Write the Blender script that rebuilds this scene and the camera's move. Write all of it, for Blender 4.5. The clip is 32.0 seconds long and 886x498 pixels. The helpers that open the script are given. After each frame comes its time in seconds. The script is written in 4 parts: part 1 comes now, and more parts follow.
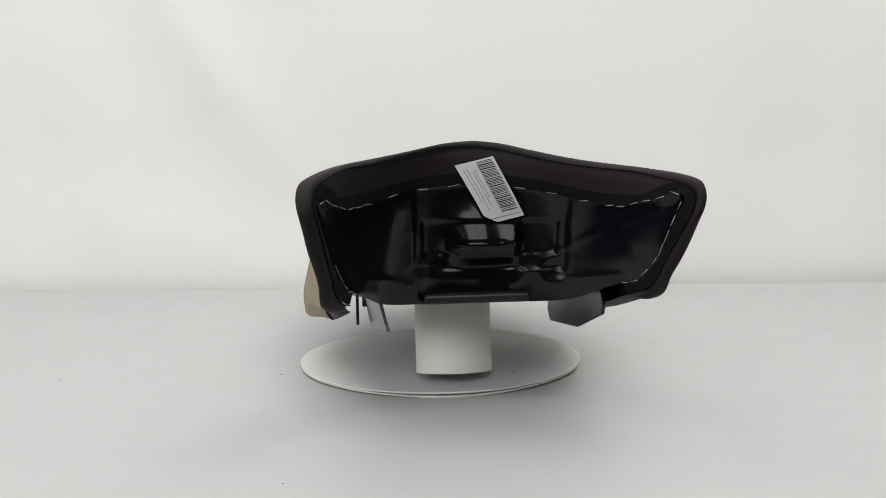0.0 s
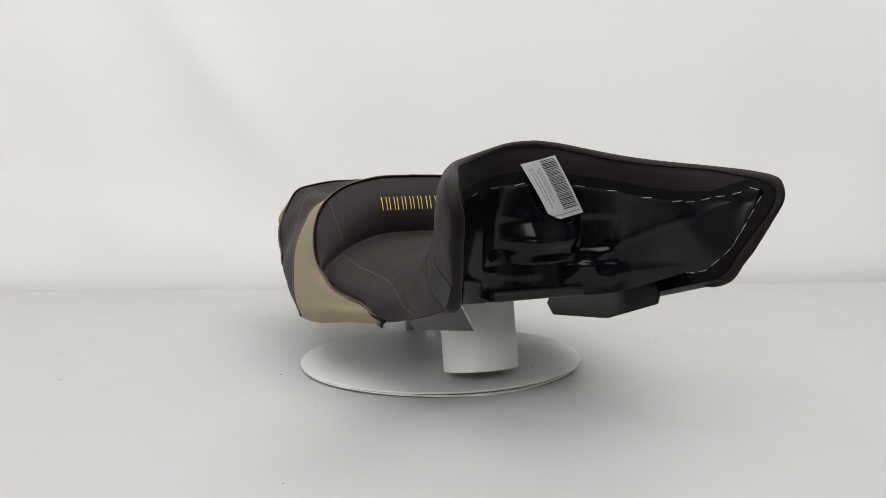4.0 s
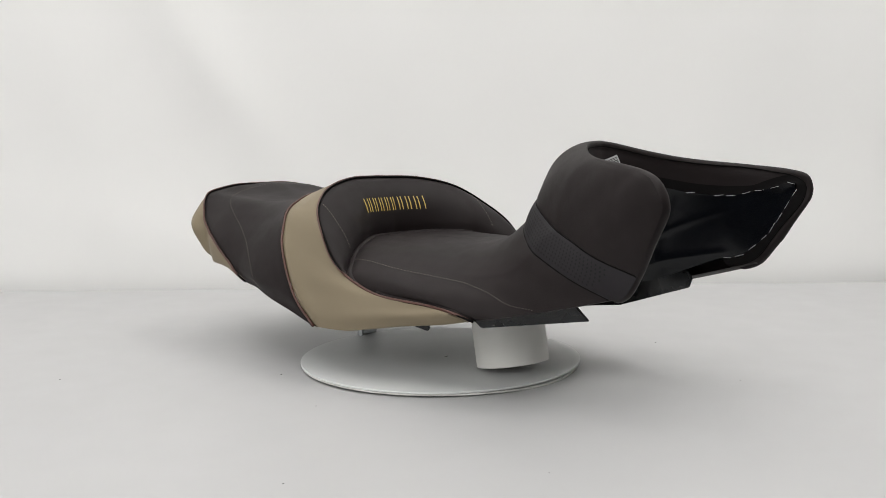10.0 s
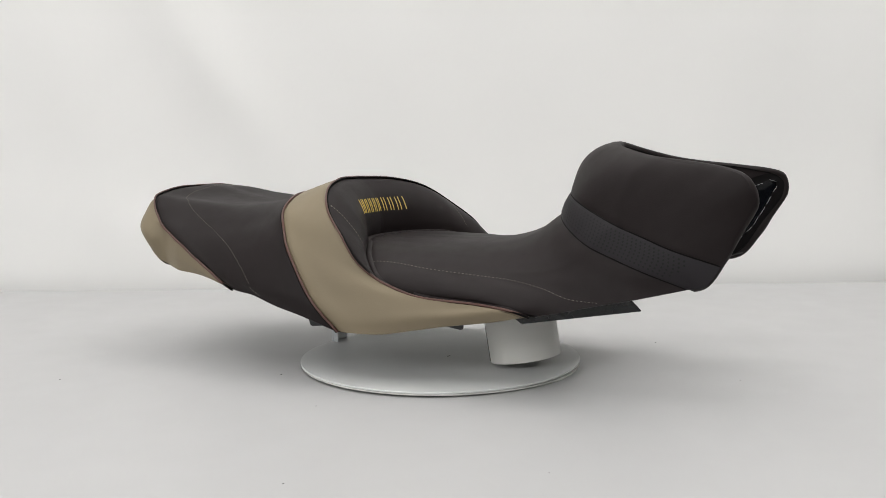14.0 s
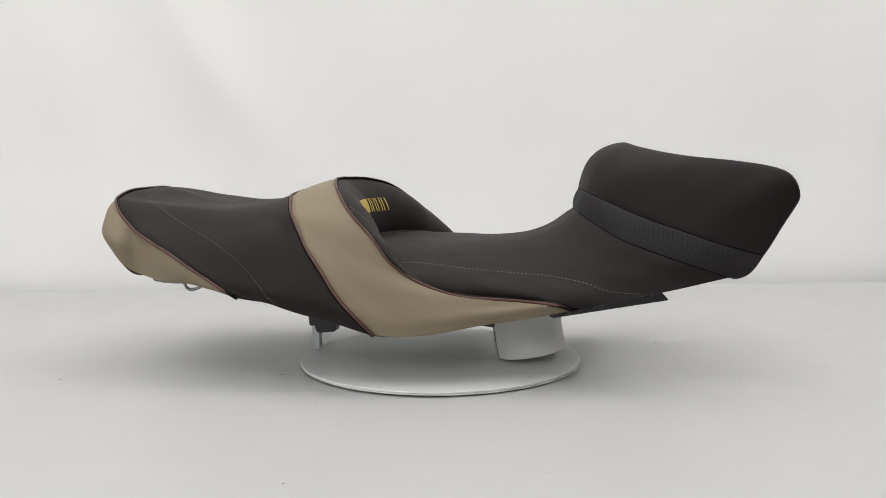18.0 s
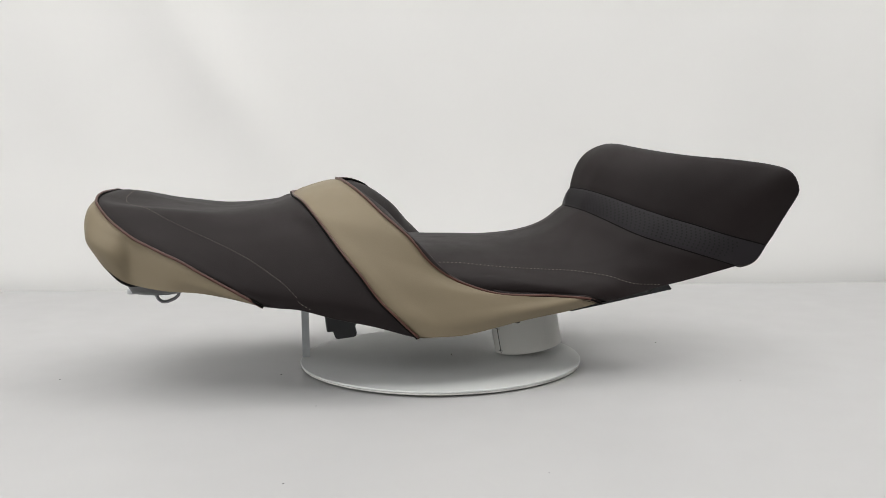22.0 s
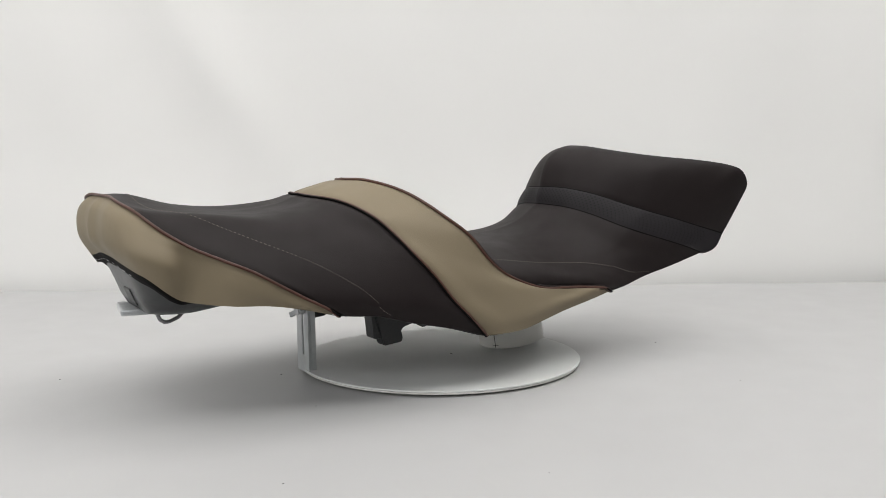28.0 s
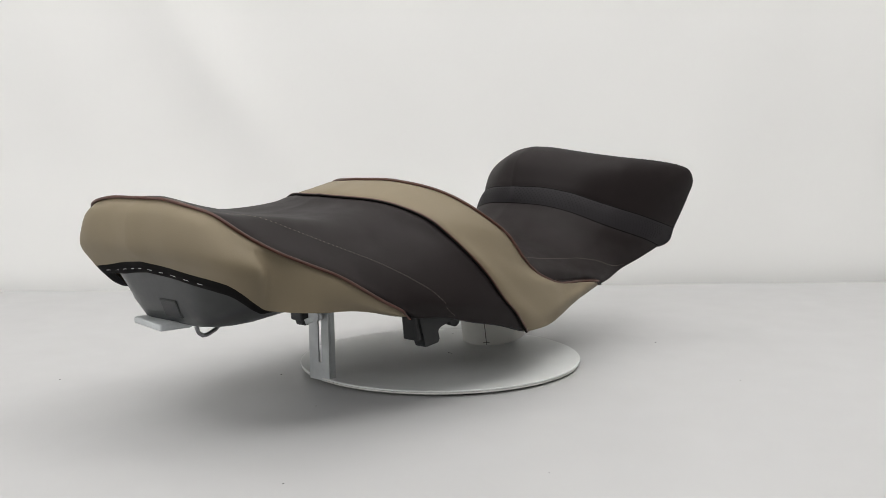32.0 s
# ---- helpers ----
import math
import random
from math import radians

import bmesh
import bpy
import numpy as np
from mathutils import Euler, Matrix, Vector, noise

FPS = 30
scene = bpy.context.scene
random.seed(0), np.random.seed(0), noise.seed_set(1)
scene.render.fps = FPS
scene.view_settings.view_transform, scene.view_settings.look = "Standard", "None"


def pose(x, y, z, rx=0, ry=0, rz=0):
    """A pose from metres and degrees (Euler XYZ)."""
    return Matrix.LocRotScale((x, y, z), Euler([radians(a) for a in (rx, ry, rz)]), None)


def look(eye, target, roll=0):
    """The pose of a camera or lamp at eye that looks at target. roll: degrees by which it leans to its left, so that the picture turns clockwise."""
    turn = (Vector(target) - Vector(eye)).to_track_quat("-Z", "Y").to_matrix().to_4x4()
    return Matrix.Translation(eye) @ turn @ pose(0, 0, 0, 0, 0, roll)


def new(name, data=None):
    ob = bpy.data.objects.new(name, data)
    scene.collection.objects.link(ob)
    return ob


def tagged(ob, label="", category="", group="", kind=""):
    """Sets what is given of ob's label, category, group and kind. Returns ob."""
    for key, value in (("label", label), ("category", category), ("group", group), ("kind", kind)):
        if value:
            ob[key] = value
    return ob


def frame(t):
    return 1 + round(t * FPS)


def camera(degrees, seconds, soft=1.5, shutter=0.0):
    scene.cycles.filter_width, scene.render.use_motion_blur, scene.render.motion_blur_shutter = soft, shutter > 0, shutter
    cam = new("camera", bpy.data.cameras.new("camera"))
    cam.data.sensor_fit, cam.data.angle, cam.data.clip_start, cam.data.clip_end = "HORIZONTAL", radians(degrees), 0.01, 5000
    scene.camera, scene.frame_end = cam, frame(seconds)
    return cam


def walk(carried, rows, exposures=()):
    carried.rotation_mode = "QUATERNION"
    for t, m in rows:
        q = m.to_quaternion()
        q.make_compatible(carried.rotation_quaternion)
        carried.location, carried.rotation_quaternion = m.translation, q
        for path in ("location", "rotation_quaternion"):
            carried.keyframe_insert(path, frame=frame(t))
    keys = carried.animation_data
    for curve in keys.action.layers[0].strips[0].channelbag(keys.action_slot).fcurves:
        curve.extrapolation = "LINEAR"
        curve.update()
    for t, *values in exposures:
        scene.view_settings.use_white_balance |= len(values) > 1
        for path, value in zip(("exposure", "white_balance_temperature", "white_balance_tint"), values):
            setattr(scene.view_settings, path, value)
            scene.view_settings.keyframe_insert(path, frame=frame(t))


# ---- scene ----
cam = camera(54.33, 32.0, soft=0.6)
EYE = (0.0, -0.98308, 0.22217)
VIEW = look(EYE, (0.004916, 0.016908, 0.121226), -0.89)
walk(cam, [(0.0, VIEW), (32.0, VIEW)])
scene.view_settings.exposure = -0.43

# turn of the turntable in degrees: seconds, angle
TURN = [(0, 0.0), (1, 4.1), (2, 8.2), (3, 12.3), (4.25, 17.35), (5.5, 22.4), (7, 28.5), (8, 32.6), (9, 36.6), (10, 40.7), (11, 44.8),
        (12, 48.9), (13, 53.0), (14, 57.2), (15.25, 62.4), (16.5, 67.7), (18, 74.0), (19, 78.3), (20, 82.5), (21, 86.7), (22, 90.9),
        (23, 95.1), (24, 99.2), (25, 103.3), (26.25, 108.45), (27.5, 113.6), (29, 119.8), (30, 123.9), (31, 128.0), (32, 132.2)]
SEAT_YAW, SEAT_X = radians(5.8), 0.0125   # how the seat stands on the turntable
FLOOR_Z = -0.0072
FRONT = -0.44            # front edge of the table, ended just out of view to darken reflections

# ---- light ----
world = bpy.data.worlds.new("room_air")
scene.world = world
world.use_nodes = True
world.node_tree.nodes["Background"].inputs["Color"].default_value = (0.9, 0.95, 1.0, 1)
world.node_tree.nodes["Background"].inputs["Strength"].default_value = 0.35


def area_lamp(name, eye, target, sx, sy, watts, colour=(1, 1, 1)):
    data = bpy.data.lights.new(name, "AREA")
    data.shape, data.size, data.size_y, data.energy, data.color = "RECTANGLE", sx, sy, watts, colour
    ob = new(name, data)
    ob.matrix_world = look(eye, target)
    return ob


# soft overhead lamps, out of view, without fittings
for side, watts in ((-1, 15), (1, 13)):
    area_lamp("unseen_overhead_lamp", (side * 0.9, 0.28, 2.25), (side * 0.9, 0.29, 0), 1.7, 0.7, watts, (1.0, 0.985, 0.972))
# added wash lamps that brighten the backdrop, no known source
for side, watts in ((-1, 8), (1, 31)):
    area_lamp("unseen_overhead_lamp", (side * 1.30, -0.35, 2.25), (side * 1.30, 0.78, -0.1), 1.5, 0.8, watts, (1.0, 0.985, 0.955))
# added overhead fill that lightens the core of the seat's shadow
area_lamp("unseen_overhead_lamp", (-0.3, -1.35, 2.25), (-0.3, -1.34, 0), 2.6, 0.8, 30, (1.0, 0.99, 0.975))
# added soft fill from front and left, the walls have no windows
area_lamp("added_fill_lamp", (-0.1, -2.36, 1.2), (0.0, 0.1, 0.25), 1.7, 1.2, 31, (1.0, 0.995, 0.985))
area_lamp("added_fill_lamp", (-2.15, -1.3, 0.74), (0.0, 0.1, 0.30), 1.9, 1.5, 40, (1.0, 0.995, 0.985))


# ---- materials ----
def material(name, colour, rough=0.5, metal=0.0, spots=None, bump=0.0, bump_scale=400.0, coat=0.0, spec=0.5, stain=0.06, stain_scale=9.0, sheen=0.0):
    """Plain surface with grain (bump at bump_scale) and broad uneven tone (stain at stain_scale)."""
    m = bpy.data.materials.new(name)
    m.use_nodes = True
    nt = m.node_tree
    b = nt.nodes["Principled BSDF"]
    b.inputs["Roughness"].default_value, b.inputs["Metallic"].default_value = rough, metal
    b.inputs["Specular IOR Level"].default_value, b.inputs["Coat Weight"].default_value = spec, coat
    b.inputs["Sheen Weight"].default_value = sheen
    co = nt.nodes.new("ShaderNodeTexCoord")
    n1 = nt.nodes.new("ShaderNodeTexNoise")
    n1.inputs["Scale"].default_value, n1.inputs["Detail"].default_value = stain_scale, 6
    nt.links.new(co.outputs["Object"], n1.inputs["Vector"])
    ramp = nt.nodes.new("ShaderNodeMapRange")
    ramp.inputs["From Min"].default_value, ramp.inputs["From Max"].default_value = 0.3, 0.7
    ramp.inputs["To Min"].default_value, ramp.inputs["To Max"].default_value = 1 - stain, 1 + stain
    nt.links.new(n1.outputs["Fac"], ramp.inputs["Value"])
    mul = nt.nodes.new("ShaderNodeVectorMath")
    mul.operation = "SCALE"
    mul.inputs[0].default_value = colour
    nt.links.new(ramp.outputs["Result"], mul.inputs["Scale"])
    nt.links.new(mul.outputs["Vector"], b.inputs["Base Color"])
    rr = nt.nodes.new("ShaderNodeMapRange")
    rr.inputs["To Min"].default_value, rr.inputs["To Max"].default_value = max(rough - 0.08, 0.02), min(rough + 0.08, 1)
    n3 = nt.nodes.new("ShaderNodeTexNoise")
    n3.inputs["Scale"].default_value, n3.inputs["Detail"].default_value = stain_scale * 7, 4
    nt.links.new(co.outputs["Object"], n3.inputs["Vector"])
    nt.links.new(n3.outputs["Fac"], rr.inputs["Value"])
    nt.links.new(rr.outputs["Result"], b.inputs["Roughness"])
    if bump:
        n2 = nt.nodes.new("ShaderNodeTexVoronoi" if spots else "ShaderNodeTexNoise")
        n2.inputs["Scale"].default_value = bump_scale
        nt.links.new(co.outputs["Object"], n2.inputs["Vector"])
        bp = nt.nodes.new("ShaderNodeBump")
        bp.inputs["Strength"].default_value, bp.inputs["Distance"].default_value = bump, 0.0006
        nt.links.new(n2.outputs[0], bp.inputs["Height"])
        nt.links.new(bp.outputs["Normal"], b.inputs["Normal"])
    return m


BROWN = material("brown_leatherette", (0.0122, 0.0085, 0.0086), 0.56, spots=True, bump=0.10, bump_scale=900, stain=0.05, spec=0.2)
BEIGE = material("beige_leatherette", (0.212, 0.173, 0.114), 0.58, spots=True, bump=0.09, bump_scale=900, stain=0.04, spec=0.3)
BAND = material("perforated_leatherette", (0.0162, 0.0140, 0.0162), 0.56, spots=True, bump=0.10, bump_scale=900, stain=0.05, spec=0.2)
PIPING = material("russet_piping", (0.078, 0.029, 0.019), 0.45, bump=0.2, bump_scale=1200)
SEAM = material("dark_seam", (0.004, 0.0035, 0.0035), 0.8, spec=0.1)
HEM_BLACK = material("black_lining", (0.0045, 0.0038, 0.0040), 0.75, spec=0.12)
HOLE = material("dark_hole_disc", (0.004, 0.004, 0.004), 0.9)
THREAD = material("grey_thread", (0.18, 0.16, 0.135), 0.7, bump=0.3, bump_scale=3000)
GOLD = material("gold_thread", (0.60, 0.43, 0.10), 0.45, bump=0.6, bump_scale=1800, stain=0.15, stain_scale=300)
STEEL_STAPLE = material("bright_staple", (0.62, 0.62, 0.62), 0.3, 0.6)
PLASTIC = material("black_moulded_plastic", (0.0026, 0.0032, 0.0046), 0.18, bump=0.12, bump_scale=70, stain=0.2, stain_scale=20, spec=0.30)
PLASTIC_MATT = material("matt_black_plastic", (0.012, 0.013, 0.014), 0.42, bump=0.2, bump_scale=600, stain=0.15, stain_scale=25)
PLASTIC_GLOSS = material("scuffed_black_plastic", (0.010, 0.011, 0.012), 0.16, bump=0.15, bump_scale=90, stain=0.5, stain_scale=45, spec=0.4)
GREY_BASE = material("dark_grey_plastic", (0.028, 0.030, 0.031), 0.34, bump=0.03, bump_scale=700, stain=0.12, stain_scale=25)
PAPER = material("white_paper", (0.52, 0.53, 0.53), 0.6, stain=0.03)
GREY_INK = material("grey_ink", (0.22, 0.22, 0.22), 0.7)
INK = material("black_ink", (0.02, 0.02, 0.02), 0.7)
WHITE_TUBE = material("white_card_tube", (0.78, 0.77, 0.73), 0.55, bump=0.1, bump_scale=250, stain=0.03, stain_scale=14)
WHITE_DISC = material("white_painted_board", (0.70, 0.71, 0.70), 0.5, bump=0.1, bump_scale=120, stain=0.04, stain_scale=12)
BOARD_EDGE = material("board_edge", (0.66, 0.66, 0.63), 0.7, bump=0.3, bump_scale=300, stain=0.2, stain_scale=40)
ALU = material("worn_aluminium", (0.56, 0.58, 0.59), 0.42, 0.4, bump=0.15, bump_scale=400, stain=0.12, stain_scale=40)
WIRE = material("grey_steel_wire", (0.30, 0.30, 0.31), 0.35, 0.9, stain=0.15, stain_scale=60)
FLOOR_M = material("white_table_vinyl", (0.465, 0.464, 0.464), 0.42, stain=0.02, stain_scale=3, spec=0.25)
WALL_M = material("white_backdrop_cloth", (0.83, 0.825, 0.81), 0.85, bump=0.05, bump_scale=300, stain=0.015, stain_scale=2.5)
ROOM_M = material("white_room_paint", (0.8, 0.8, 0.79), 0.9)
GREY_M = material("grey_room_paint", (0.55, 0.55, 0.55), 0.9)
MID_M = material("mid_grey_unseen_wall", (0.26, 0.26, 0.26), 0.9)
FLOOR_GREY = material("grey_unseen_floor", (0.17, 0.165, 0.16), 0.6, stain=0.1, stain_scale=4)
DARK_M = material("dark_unseen_wall", (0.035, 0.035, 0.035), 0.9)


# ---- mesh helpers ----
def mesh_object(name, verts, faces, mat, parent=None, label="", smooth=True):
    me = bpy.data.meshes.new(name)
    me.from_pydata([tuple(v) for v in verts], [], faces)
    me.materials.append(mat)
    if smooth:
        me.polygons.foreach_set("use_smooth", [True] * len(me.polygons))
    me.update()
    ob = new(name, me)
    if parent:
        ob.parent = parent
    if label:
        tagged(ob, label)
    return ob


def part(name, bm, mat, parent, label="", smooth=False):
    me = bpy.data.meshes.new(name)
    bm.to_mesh(me)
    bm.free()
    me.materials.append(mat)
    if smooth:
        me.polygons.foreach_set("use_smooth", [True] * len(me.polygons))
    ob = new(name, me)
    if parent:
        ob.parent = parent
    if label:
        tagged(ob, label)
    return ob


def box_bm(cx, cy, cz, sx, sy, sz, bevel=0.0, m=None):
    bm = bmesh.new()
    bmesh.ops.create_cube(bm, size=1, matrix=pose(cx, cy, cz) @ Matrix.Diagonal((sx, sy, sz, 1)))
    if bevel:
        bmesh.ops.bevel(bm, geom=bm.edges[:], offset=bevel, segments=2, affect="EDGES", profile=0.5)
    if m:
        bmesh.ops.transform(bm, matrix=m, verts=bm.verts)
    return bm


def spline(points, n, closed=False):
    """n points evenly spaced along a smooth curve through the given points."""
    p = np.asarray(points, float)
    a = np.vstack([2 * p[0] - p[1], p, 2 * p[-1] - p[-2]])
    k = np.r_[0, np.cumsum(np.sqrt(np.linalg.norm(np.diff(a, axis=0), axis=1)) + 1e-9)]
    out = []
    for i in range(1, len(a) - 2):
        t = np.linspace(k[i], k[i + 1], 24, endpoint=False)[:, None]
        a1 = (k[i] - t) / (k[i] - k[i - 1]) * a[i - 1] + (t - k[i - 1]) / (k[i] - k[i - 1]) * a[i]
        a2 = (k[i + 1] - t) / (k[i + 1] - k[i]) * a[i] + (t - k[i]) / (k[i + 1] - k[i]) * a[i + 1]
        a3 = (k[i + 2] - t) / (k[i + 2] - k[i + 1]) * a[i + 1] + (t - k[i + 1]) / (k[i + 2] - k[i + 1]) * a[i + 2]
        b1 = (k[i + 1] - t) / (k[i + 1] - k[i - 1]) * a1 + (t - k[i - 1]) / (k[i + 1] - k[i - 1]) * a2
        b2 = (k[i + 2] - t) / (k[i + 2] - k[i]) * a2 + (t - k[i]) / (k[i + 2] - k[i]) * a3
        out.append((k[i + 1] - t) / (k[i + 1] - k[i]) * b1 + (t - k[i]) / (k[i + 1] - k[i]) * b2)
    c = np.vstack(out + [p[-1:]])
    d = np.r_[0, np.cumsum(np.linalg.norm(np.diff(c, axis=0), axis=1))]
    s = np.linspace(0, d[-1], n)
    return np.stack([np.interp(s, d, c[:, j]) for j in range(3)], 1)


def cord(name, line, radius, mat, parent, label="", sides=8):
    """A round cord along a line of points."""
    line = np.asarray(line, float)
    tang = np.gradient(line, axis=0)
    tang /= np.linalg.norm(tang, axis=1)[:, None] + 1e-12
    verts, faces = [], []
    ref = np.array([0.3, 0.2, 0.93])
    for i, (c, t) in enumerate(zip(line, tang)):
        x = np.cross(t, ref)
        x /= np.linalg.norm(x) + 1e-12
        y = np.cross(t, x)
        for j in range(sides):
            a = 2 * math.pi * j / sides
            verts.append(c + radius * (math.cos(a) * x + math.sin(a) * y))
            if i:
                b = i * sides
                faces.append((b - sides + j, b - sides + (j + 1) % sides, b + (j + 1) % sides, b + j))
    faces.append(tuple(range(sides))[::-1])
    faces.append(tuple(len(verts) - sides + j for j in range(sides)))
    return mesh_object(name, verts, faces, mat, parent, label)


def on_seat(p):
    """From the seat's own axes (across, along, up) to the turntable's."""
    p = np.atleast_2d(np.asarray(p, float)).copy()
    w = np.clip(p[:, 0] / 0.09, 0, 1) * np.clip((p[:, 1] + 0.12) / 0.12, 0, 1) * np.clip((0.26 - p[:, 1]) / 0.12, 0, 1)
    p[:, 1] -= 0.017 * w * w * (3 - 2 * w)      # the cover is sewn slightly askew on one flank
    # the two halves of the cover are not quite alike
    nose = np.clip((-0.08 - p[:, 1]) / 0.06, 0, 1)
    half = np.clip(-p[:, 0] / 0.04, 0, 1)
    tip = np.clip((-p[:, 0] - 0.105) / 0.04, 0, 1)
    front = np.clip((-0.24 - p[:, 1]) / 0.10, 0, 1)
    p[:, 1] += front * np.clip(p[:, 0] / 0.05, 0, 1) * (0.0105 - 0.006 * np.clip((p[:, 2] - 0.185) / 0.02, 0, 1)) + front * half * 0.0048 - 0.0035 * np.clip((-p[:, 0] - 0.05) / 0.04, 0, 1) * np.clip((p[:, 1] - 0.28) / 0.05, 0, 1) + nose * half * (0.0035 - 0.003 * tip)
    p[:, 0] += nose * half * (-0.0035 + 0.0080 * tip)
    low = np.clip((-p[:, 0] - 0.06) / 0.06, 0, 1) * np.clip((p[:, 1] + 0.10) / 0.08, 0, 1) * np.clip((0.24 - p[:, 1]) / 0.08, 0, 1)
    p[:, 0] -= 0.006 * low + 0.008 * np.clip((-p[:, 0] - 0.03) / 0.05, 0, 1) * np.clip((p[:, 1] - 0.20) / 0.08, 0, 1)
    c, s = math.cos(SEAT_YAW), math.sin(SEAT_YAW)
    return np.stack([c * p[:, 0] - s * p[:, 1] + SEAT_X, s * p[:, 0] + c * p[:, 1], p[:, 2]], 1)


# ---- room ----
# soft folds of the backdrop: line from (x, z) to (x, z), depth, half width
FOLDS = [(-0.56, 0.62, -0.30, 0.22, 0.013, 0.06), (-0.75, 0.55, -0.62, 0.10, 0.004, 0.05), (0.62, 0.60, 0.50, 0.12, 0.003, 0.06), (0.16, 0.60, 0.30, 0.10, 0.004, 0.08),
         (-0.10, 0.62, -0.02, 0.25, 0.003, 0.09), (0.85, 0.60, 0.80, 0.05, 0.005, 0.06), (-0.95, 0.20, -0.35, 0.05, 0.003, 0.05)]
SPECKS = [(-0.1748, -0.0534, 0.0016), (-0.4146, -0.0597, 0.0013), (0.2692, 0.0783, 0.0015), (-0.115, -0.3796, 0.0012), (0.3087, -0.1128, 0.0011), (0.0787, -0.3673, 0.0009), (-0.1193, -0.1804, 0.0010)]


def build_room():
    # table top sheet, ending at the backdrop
    nx, ny = 60, 60
    xs = np.linspace(-1.3, 1.3, nx)
    back = lambda x: 0.5965 - 0.0377 * x
    verts, faces = [], []
    for j in range(ny):
        for i, x in enumerate(xs):
            f = j / (ny - 1)
            yy = FRONT + (back(x) - FRONT) * f
            z = FLOOR_Z + 0.0005 * noise.noise(Vector((x * 2.3, yy * 2.3, 0.3))) * min(1, abs(x) + abs(yy + 0.1))
            verts.append((x, yy, min(z, FLOOR_Z)))
            if i and j:
                a = (j - 1) * nx + i - 1
                faces.append((a, a + 1, a + nx + 1, a + nx))
    floor = mesh_object("table_top", verts, faces, FLOOR_M)
    tagged(floor, "white smooth table top with faint scuffs and specks", "table", kind="structure")
    bm = bmesh.new()
    lower = [bm.verts.new((x, y, FLOOR_Z - 0.004)) for x, y in ((-1.3, FRONT), (1.3, FRONT), (1.3, back(1.3)), (-1.3, back(-1.3)))]
    ex = bmesh.ops.extrude_face_region(bm, geom=[bm.faces.new(lower)])
    bmesh.ops.translate(bm, vec=(0, 0, -0.75), verts=[v for v in ex["geom"] if isinstance(v, bmesh.types.BMVert)])
    bmesh.ops.recalc_face_normals(bm, faces=bm.faces)
    part("table_body", bm, FLOOR_M, floor)
    # unseen floor, its grey set to bounce some light under the nose
    ob = part("floor", box_bm(0, -0.75, FLOOR_Z - 0.80, 4.6, 3.6, 0.08), FLOOR_GREY, None)
    tagged(ob, "unseen grey floor under the table, added for bounced light", "floor", kind="structure")
    for x, y, r in SPECKS:
        bm = bmesh.new()
        bmesh.ops.create_icosphere(bm, subdivisions=1, radius=0.62 * r, matrix=pose(x, y, FLOOR_Z + 0.0002) @ Matrix.Diagonal((1.2, 0.8, 0.35, 1)))
        part("speck", bm, INK, floor)
    # backdrop cloth: hangs behind, with soft folds
    nx, nz = 260, 150
    verts, faces = [], []
    for k in range(nz):
        z = FLOOR_Z - 0.75 + 2.95 * k / (nz - 1)
        for i in range(nx):
            x = -2.2 + 4.4 * i / (nx - 1)
            y = back(x) + 0.055
            v = Vector((x * 1.6 + z * 0.5, z * 0.9, 1.7))
            y += (0.010 * noise.noise(v) + 0.004 * noise.noise(v * 2.3)) * min(1.0, max(0, z + 0.1) * 6)
            t = min(1, max(0, (0.26 - z) / 0.27))
            y -= 0.016 * t * t          # the cloth sweeps forward at its foot, then drops behind the table edge
            for x0, z0, x1, z1, deep, wide in FOLDS:
                dx, dz = x1 - x0, z1 - z0
                f = ((x - x0) * dx + (z - z0) * dz) / (dx * dx + dz * dz)
                d = ((x - x0) * dz - (z - z0) * dx) / math.hypot(dx, dz)
                y -= deep * math.exp(-(d / wide) ** 2) * max(0, 1 - abs(f - 0.5) ** 2 * 2.2)
            verts.append((x, y + 0.012, z))
            if i and k:
                a = (k - 1) * nx + i - 1
                faces.append((a, a + 1, a + nx + 1, a + nx))
    wall = mesh_object("backdrop", verts, faces, WALL_M)
    tagged(wall, "white cloth backdrop hanging behind the table with soft folds", "backdrop", kind="structure")
    # plain unseen closing walls and ceiling; the darker greys limit bounce and reflections
    for name, c, s in (("wall_west", (-2.25, -0.8, 0.75), (0.06, 3.4, 3.1)), ("wall_east", (2.25, -0.8, 0.75), (0.06, 3.4, 3.1)),
                       ("wall_south", (0, -2.45, 0.75), (4.6, 0.06, 3.1)), ("wall_north", (0, 0.96, 0.75), (4.6, 0.06, 3.1))):
        ob = part(name, box_bm(*c, *s), {"wall_north": ROOM_M, "wall_south": DARK_M, "wall_east": MID_M}.get(name, GREY_M), None)
        tagged(ob, {"wall_north": "plain white painted room wall", "wall_south": "unseen dark wall added to keep reflections dark", "wall_east": "unseen mid grey wall added to limit bounced light"}.get(name, "plain grey room wall"), "wall", kind="structure")
    ob = part("ceiling", box_bm(0, -0.75, 2.33, 4.6, 3.6, 0.06), ROOM_M, None)
    tagged(ob, "plain white painted ceiling", "ceiling", kind="structure")


build_room()


